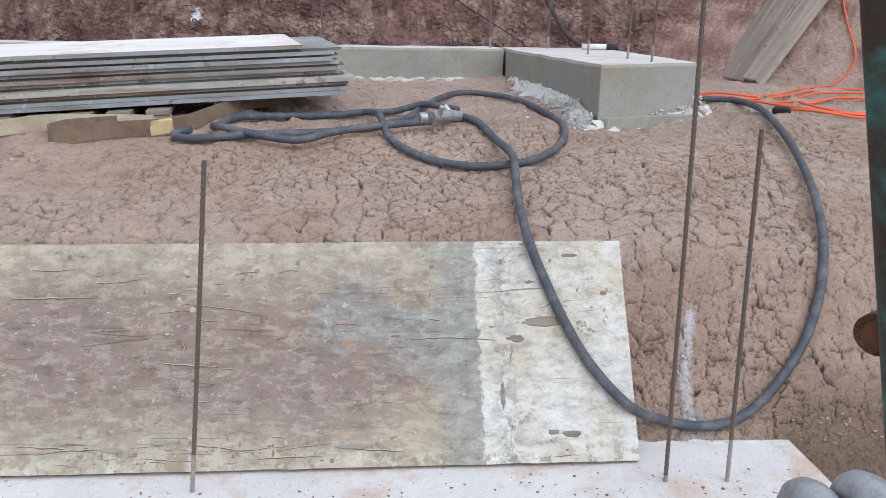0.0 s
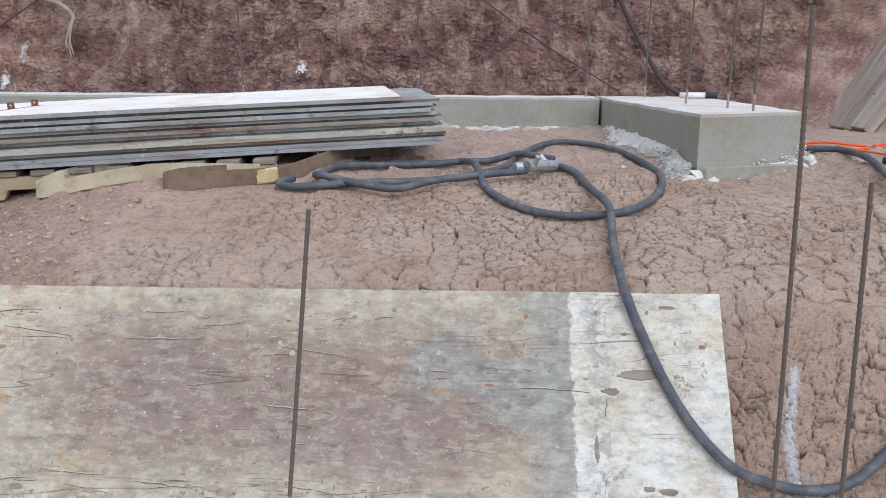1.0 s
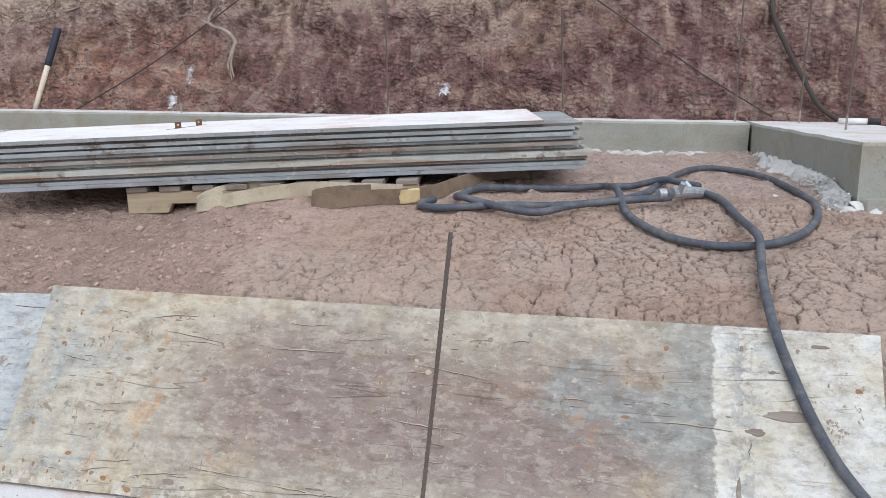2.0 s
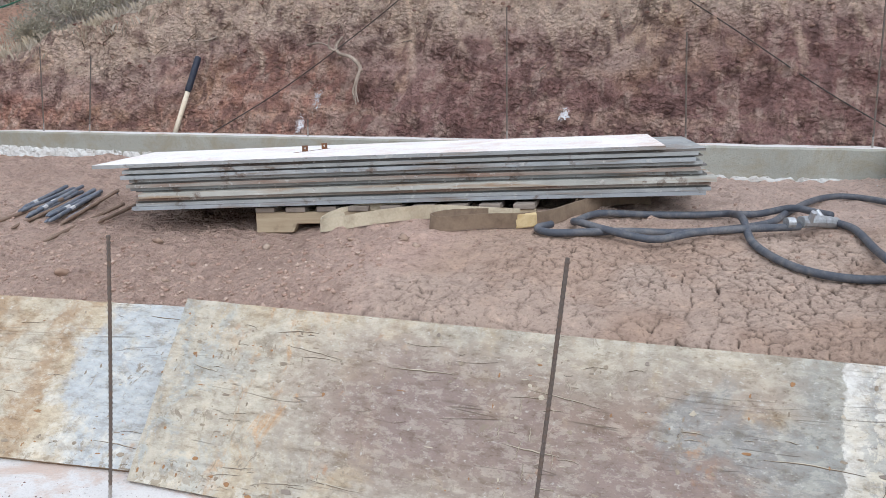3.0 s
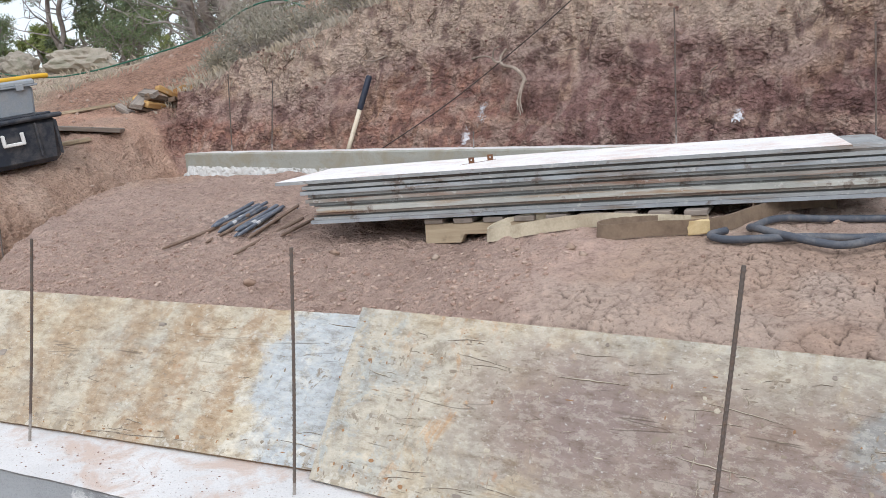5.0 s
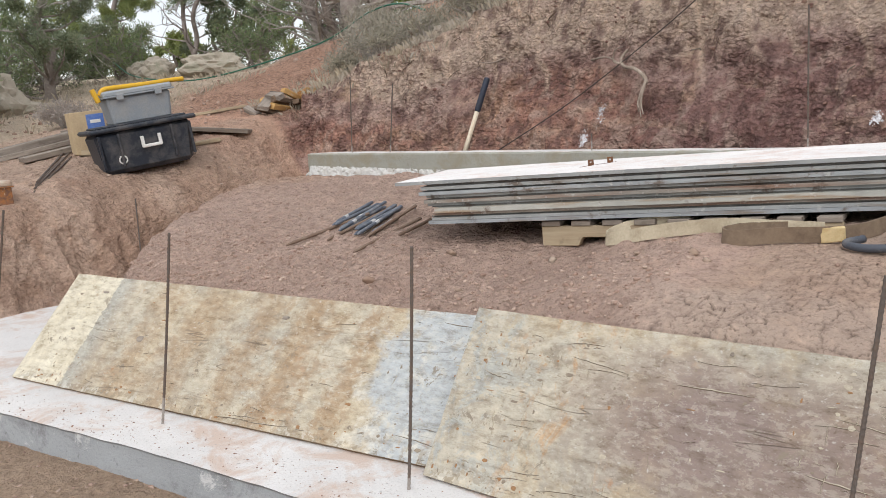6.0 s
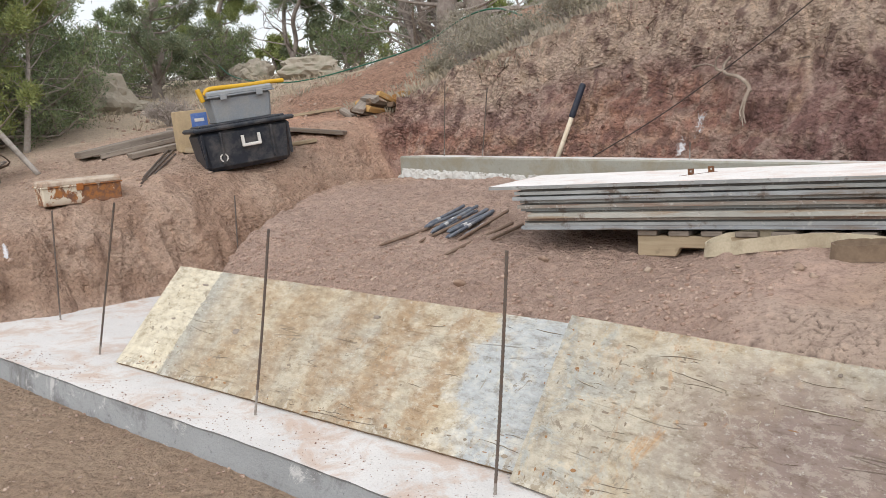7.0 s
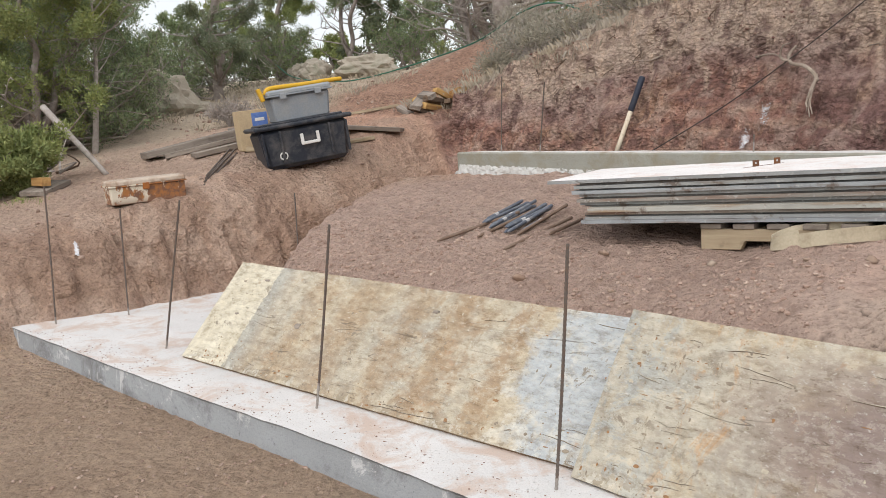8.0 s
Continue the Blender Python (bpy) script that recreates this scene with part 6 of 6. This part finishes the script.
def grass(name, spots, blades, tall, material, label, seed):
    """Tufts of thin curved blades, joined."""
    g = np.random.RandomState(seed)
    s = np.array(spots, float)
    z = height(s[:, 0], s[:, 1])
    c = np.repeat(np.column_stack([s, z]), blades, 0)
    n = len(c)
    a = g.uniform(0, 6.28, n)
    d = np.stack([np.cos(a), np.sin(a), np.zeros(n)], -1)
    side = np.stack([-np.sin(a), np.cos(a), np.zeros(n)], -1) * 0.0014
    h = tall * g.uniform(0.4, 1.2, (n, 1))
    p = c + d * g.uniform(0, 0.16, (n, 1)) - [0, 0, 0.01]
    m = p + d * h * 0.10 + np.array([0, 0, 1]) * h * 0.6
    t = p + d * h * g.uniform(0.1, 0.6, (n, 1)) + np.array([0, 0, 1]) * h * g.uniform(0.7, 1.0, (n, 1))
    verts = np.stack([p - side, p + side, m + side * 0.8, t, m - side * 0.8], 1).reshape(-1, 3)
    return tagged(new(name, loose_mesh(name, verts, [(5 * q, 5 * q + 1, 5 * q + 2, 5 * q + 3, 5 * q + 4) for q in range(n)], material)), label, "grass", kind="stuff")


juniper("juniper", -14.3, 4.75, 3.6, 1.9, 1, NEEDLE_DARK, "dark green juniper with a straight bare lower trunk", bare=0.08, density=0.9, trunk=0.10, low=0.06)
juniper("juniper", -17.0, 7.6, 2.6, 1.5, 2, NEEDLE_YELLOW, "small bright green juniper on the slope", bare=0.0, density=1.0, dead=0.1)
juniper("juniper", -15.2, 8.2, 3.6, 2.2, 3, NEEDLE, "thin open juniper with sky between its limbs", stems=2, bare=0.35, density=0.5, dead=0.35)
juniper("juniper", -12.6, 9.6, 3.8, 4.2, 4, NEEDLE_DARK, "old many-stemmed juniper full of dead limbs", stems=6, bare=0.45, density=0.6, dead=0.6, trunk=0.15)
juniper("juniper", -10.2, 8.0, 4.5, 2.8, 5, NEEDLE_DARK, "old juniper with a thick grey split trunk", stems=2, bare=0.5, density=0.6, dead=0.4, trunk=0.33)
juniper("juniper", -12.1, 1.15, 4.2, 3.0, 6, NEEDLE, "wide spreading juniper with dead grey twigs", stems=4, bare=0.0, density=0.9, dead=0.25, trunk=0.13, low=0.03)
juniper("juniper", -12.8, 0.2, 4.6, 3.6, 7, NEEDLE_DARK, "wide spreading juniper with dead grey twigs", stems=4, bare=0.0, density=0.9, dead=0.25, trunk=0.13, low=0.03)
juniper("juniper", -11.2, 0.9, 2.2, 1.9, 8, NEEDLE_YELLOW, "yellow-green young juniper at the edge of the trees", stems=3, bare=0.0, density=0.9, dead=0.2)
juniper("juniper", -14.2, 2.6, 2.4, 2.2, 9, NEEDLE, "bushy green juniper beside a boulder", stems=3, bare=0.0, density=1.0, dead=0.1)
random.seed(61)
for k in range(24):
    # the far wood, with clearings through which the sky shows
    bearing = 118 + 2.55 * k + random.uniform(-0.8, 0.8)
    r, tall = random.uniform(16.5, 30), random.uniform(1.6, 3.2)
    if any(abs(bearing - c) < w for c, w in ((158.4, 1.7), (150.6, 1.5), (145.0, 1.1))):
        r, tall = 24.0, 1.0
    juniper("juniper", -0.7 + r * math.cos(radians(bearing)), -2 + r * math.sin(radians(bearing)), tall, min(2.8, tall * 0.95), 100 + k, (NEEDLE, NEEDLE_DARK, NEEDLE_YELLOW)[k % 3], "distant green juniper on the hillside", stems=2, bare=0.0, density=0.55, dead=0.1, leaves=8000, leaf=(0.08, 0.034), low=0.02)
for k, (x, y, tall, wide) in enumerate(((-12.6, 2.05, 1.1, 1.5), (-13.6, 2.9, 1.2, 1.4), (-15.4, 4.3, 1.1, 1.6), (-16.2, 5.6, 1.0, 1.4), (-15.8, 6.9, 1.1, 1.5), (-12.2, 1.6, 0.8, 1.2), (-13.6, 8.4, 0.9, 1.3))):
    juniper("young_juniper", x, y, tall, wide, 150 + k, (NEEDLE, NEEDLE_DARK)[k % 2], "low bushy young juniper under the trees", stems=4, bare=0.0, density=1.0, dead=0.1, low=0.0, trunk=0.05, leaves=11000)
juniper("young_juniper", -9.25, -0.12, 0.75, 0.85, 41, NEEDLE_YELLOW, "low bright green juniper bush at the bank edge", stems=3, bare=0.0, density=1.0, dead=0.0, trunk=0.03)
shrub("sagebrush", -10.4, 2.95, 0.55, 0.32, 52, DEAD, "grey leafless bush on the dirt", 40)
for k, (x, y, w, h) in enumerate(((-6.9, 4.75, 0.9, 0.42), (-7.5, 5.2, 1.0, 0.40), (-6.3, 4.75, 0.8, 0.40), (-7.9, 5.8, 0.9, 0.4), (-5.6, 4.7, 0.8, 0.36), (-7.0, 5.6, 1.0, 0.45), (-8.6, 6.3, 0.9, 0.4), (-6.2, 5.5, 1.0, 0.5), (-4.9, 4.8, 0.9, 0.4), (-7.15, 4.45, 0.6, 0.26))):
    shrub("sagebrush", x, y, w, h, 70 + k, SAGE, "grey-green sagebrush on the brow of the bank", 42)
random.seed(71)
BROW = []
for _ in range(560):
    x = random.uniform(-8.2, -4.6)
    crest = 3.52 + (float(np.interp(x, BROW_X, BROW_Z)) - 0.8) * 0.45
    BROW.append((x, crest + random.expovariate(1.1) + random.uniform(-0.12, 0.12)))
grass("dry_grass", BROW, 14, 0.085, STRAW, "dry straw-coloured grass tufts on the brow", 3)
grass("dry_grass", [(random.uniform(-16, -9.8), random.uniform(2.5, 8)) for _ in range(220)], 14, 0.12, STRAW, "sparse dry grass on the hillside", 4)
grass("weeds", [(-8.45 + random.gauss(0, 0.12), 0.02 + random.gauss(0, 0.08)) for _ in range(10)], 10, 0.05, NEEDLE_YELLOW, "few green weeds by the board", 5)

# a fallen grey trunk and broken brush under the trees
fallen = thing("fallen_branch", Matrix.Identity(4), "bleached fallen branch among broken brush", "branch")
g0 = ground_z(-8.95, 0.85)
part("limb", tube(spline([(-8.95, 0.85, g0), (-9.3, 0.72, g0 + 0.30), (-9.75, 0.55, g0 + 0.68)], 6), lambda s: 0.024 + 0.010 * s, 9), DEAD, fallen, smooth=True)
for k in range(9):
    a = Vector((-9.3 - 0.1 * k, 0.3 + random.uniform(-0.2, 0.5), g0 + 0.02))
    part("twig", tube(spline([a, a + Vector((random.uniform(-0.3, 0.3), random.uniform(-0.3, 0.3), random.uniform(0.02, 0.25))), a + Vector((random.uniform(-0.6, 0.6), random.uniform(-0.5, 0.5), random.uniform(0.05, 0.45)))], 4), lambda s: 0.014 * (1.1 - s), 6), ROOT_DARK if k % 2 else DEAD, fallen)
sapling = thing("dead_sapling", Matrix.Translation((-11.0, 1.45, ground_z(-11.0, 1.45))), "bare grey dead sapling before the trees", "tree")
part("stem", tube(spline([(0, 0, -0.05), (0.02, 0.05, 0.6), (0.0, 0.1, 1.2), (0.05, 0.08, 1.9)], 6), lambda s: 0.035 * (1.05 - s) + 0.006, 8), DEAD, sapling, smooth=True)
for k in range(14):
    h = 0.5 + 0.1 * k
    a = random.uniform(0, 6.28)
    part("twig", tube(spline([(0.02, 0.07, h), (0.02 + 0.2 * math.cos(a), 0.07 + 0.2 * math.sin(a), h + 0.2), (0.02 + 0.4 * math.cos(a), 0.07 + 0.4 * math.sin(a), h + 0.5)], 4), lambda s: 0.009 * (1.1 - s), 5), DEAD, sapling)
whole("garden_hose", tube(spline([(-15.5, 6.6, ground_z(-15.5, 6.6) + 0.35), (-14.2, 6.2, ground_z(-14.2, 6.2) + 0.12), (-12.5, 5.92, ground_z(-12.5, 5.92) + 0.05), (-11.4, 5.85, ground_z(-11.4, 5.85) + 0.04), (-10.3, 6.0, ground_z(-10.3, 6.0) + 0.05), (-9.2, 6.1, ground_z(-9.2, 6.1) + 0.08), (-8.2, 5.9, ground_z(-8.2, 5.9) + 0.35), (-7.5, 5.7, ground_z(-7.5, 5.7) + 0.45), (-7.0, 5.6, ground_z(-7.0, 5.6) + 0.42)], 8), 0.011, 8), GARDEN_HOSE, "green garden hose trailing over the slope", "hose", smooth=True)
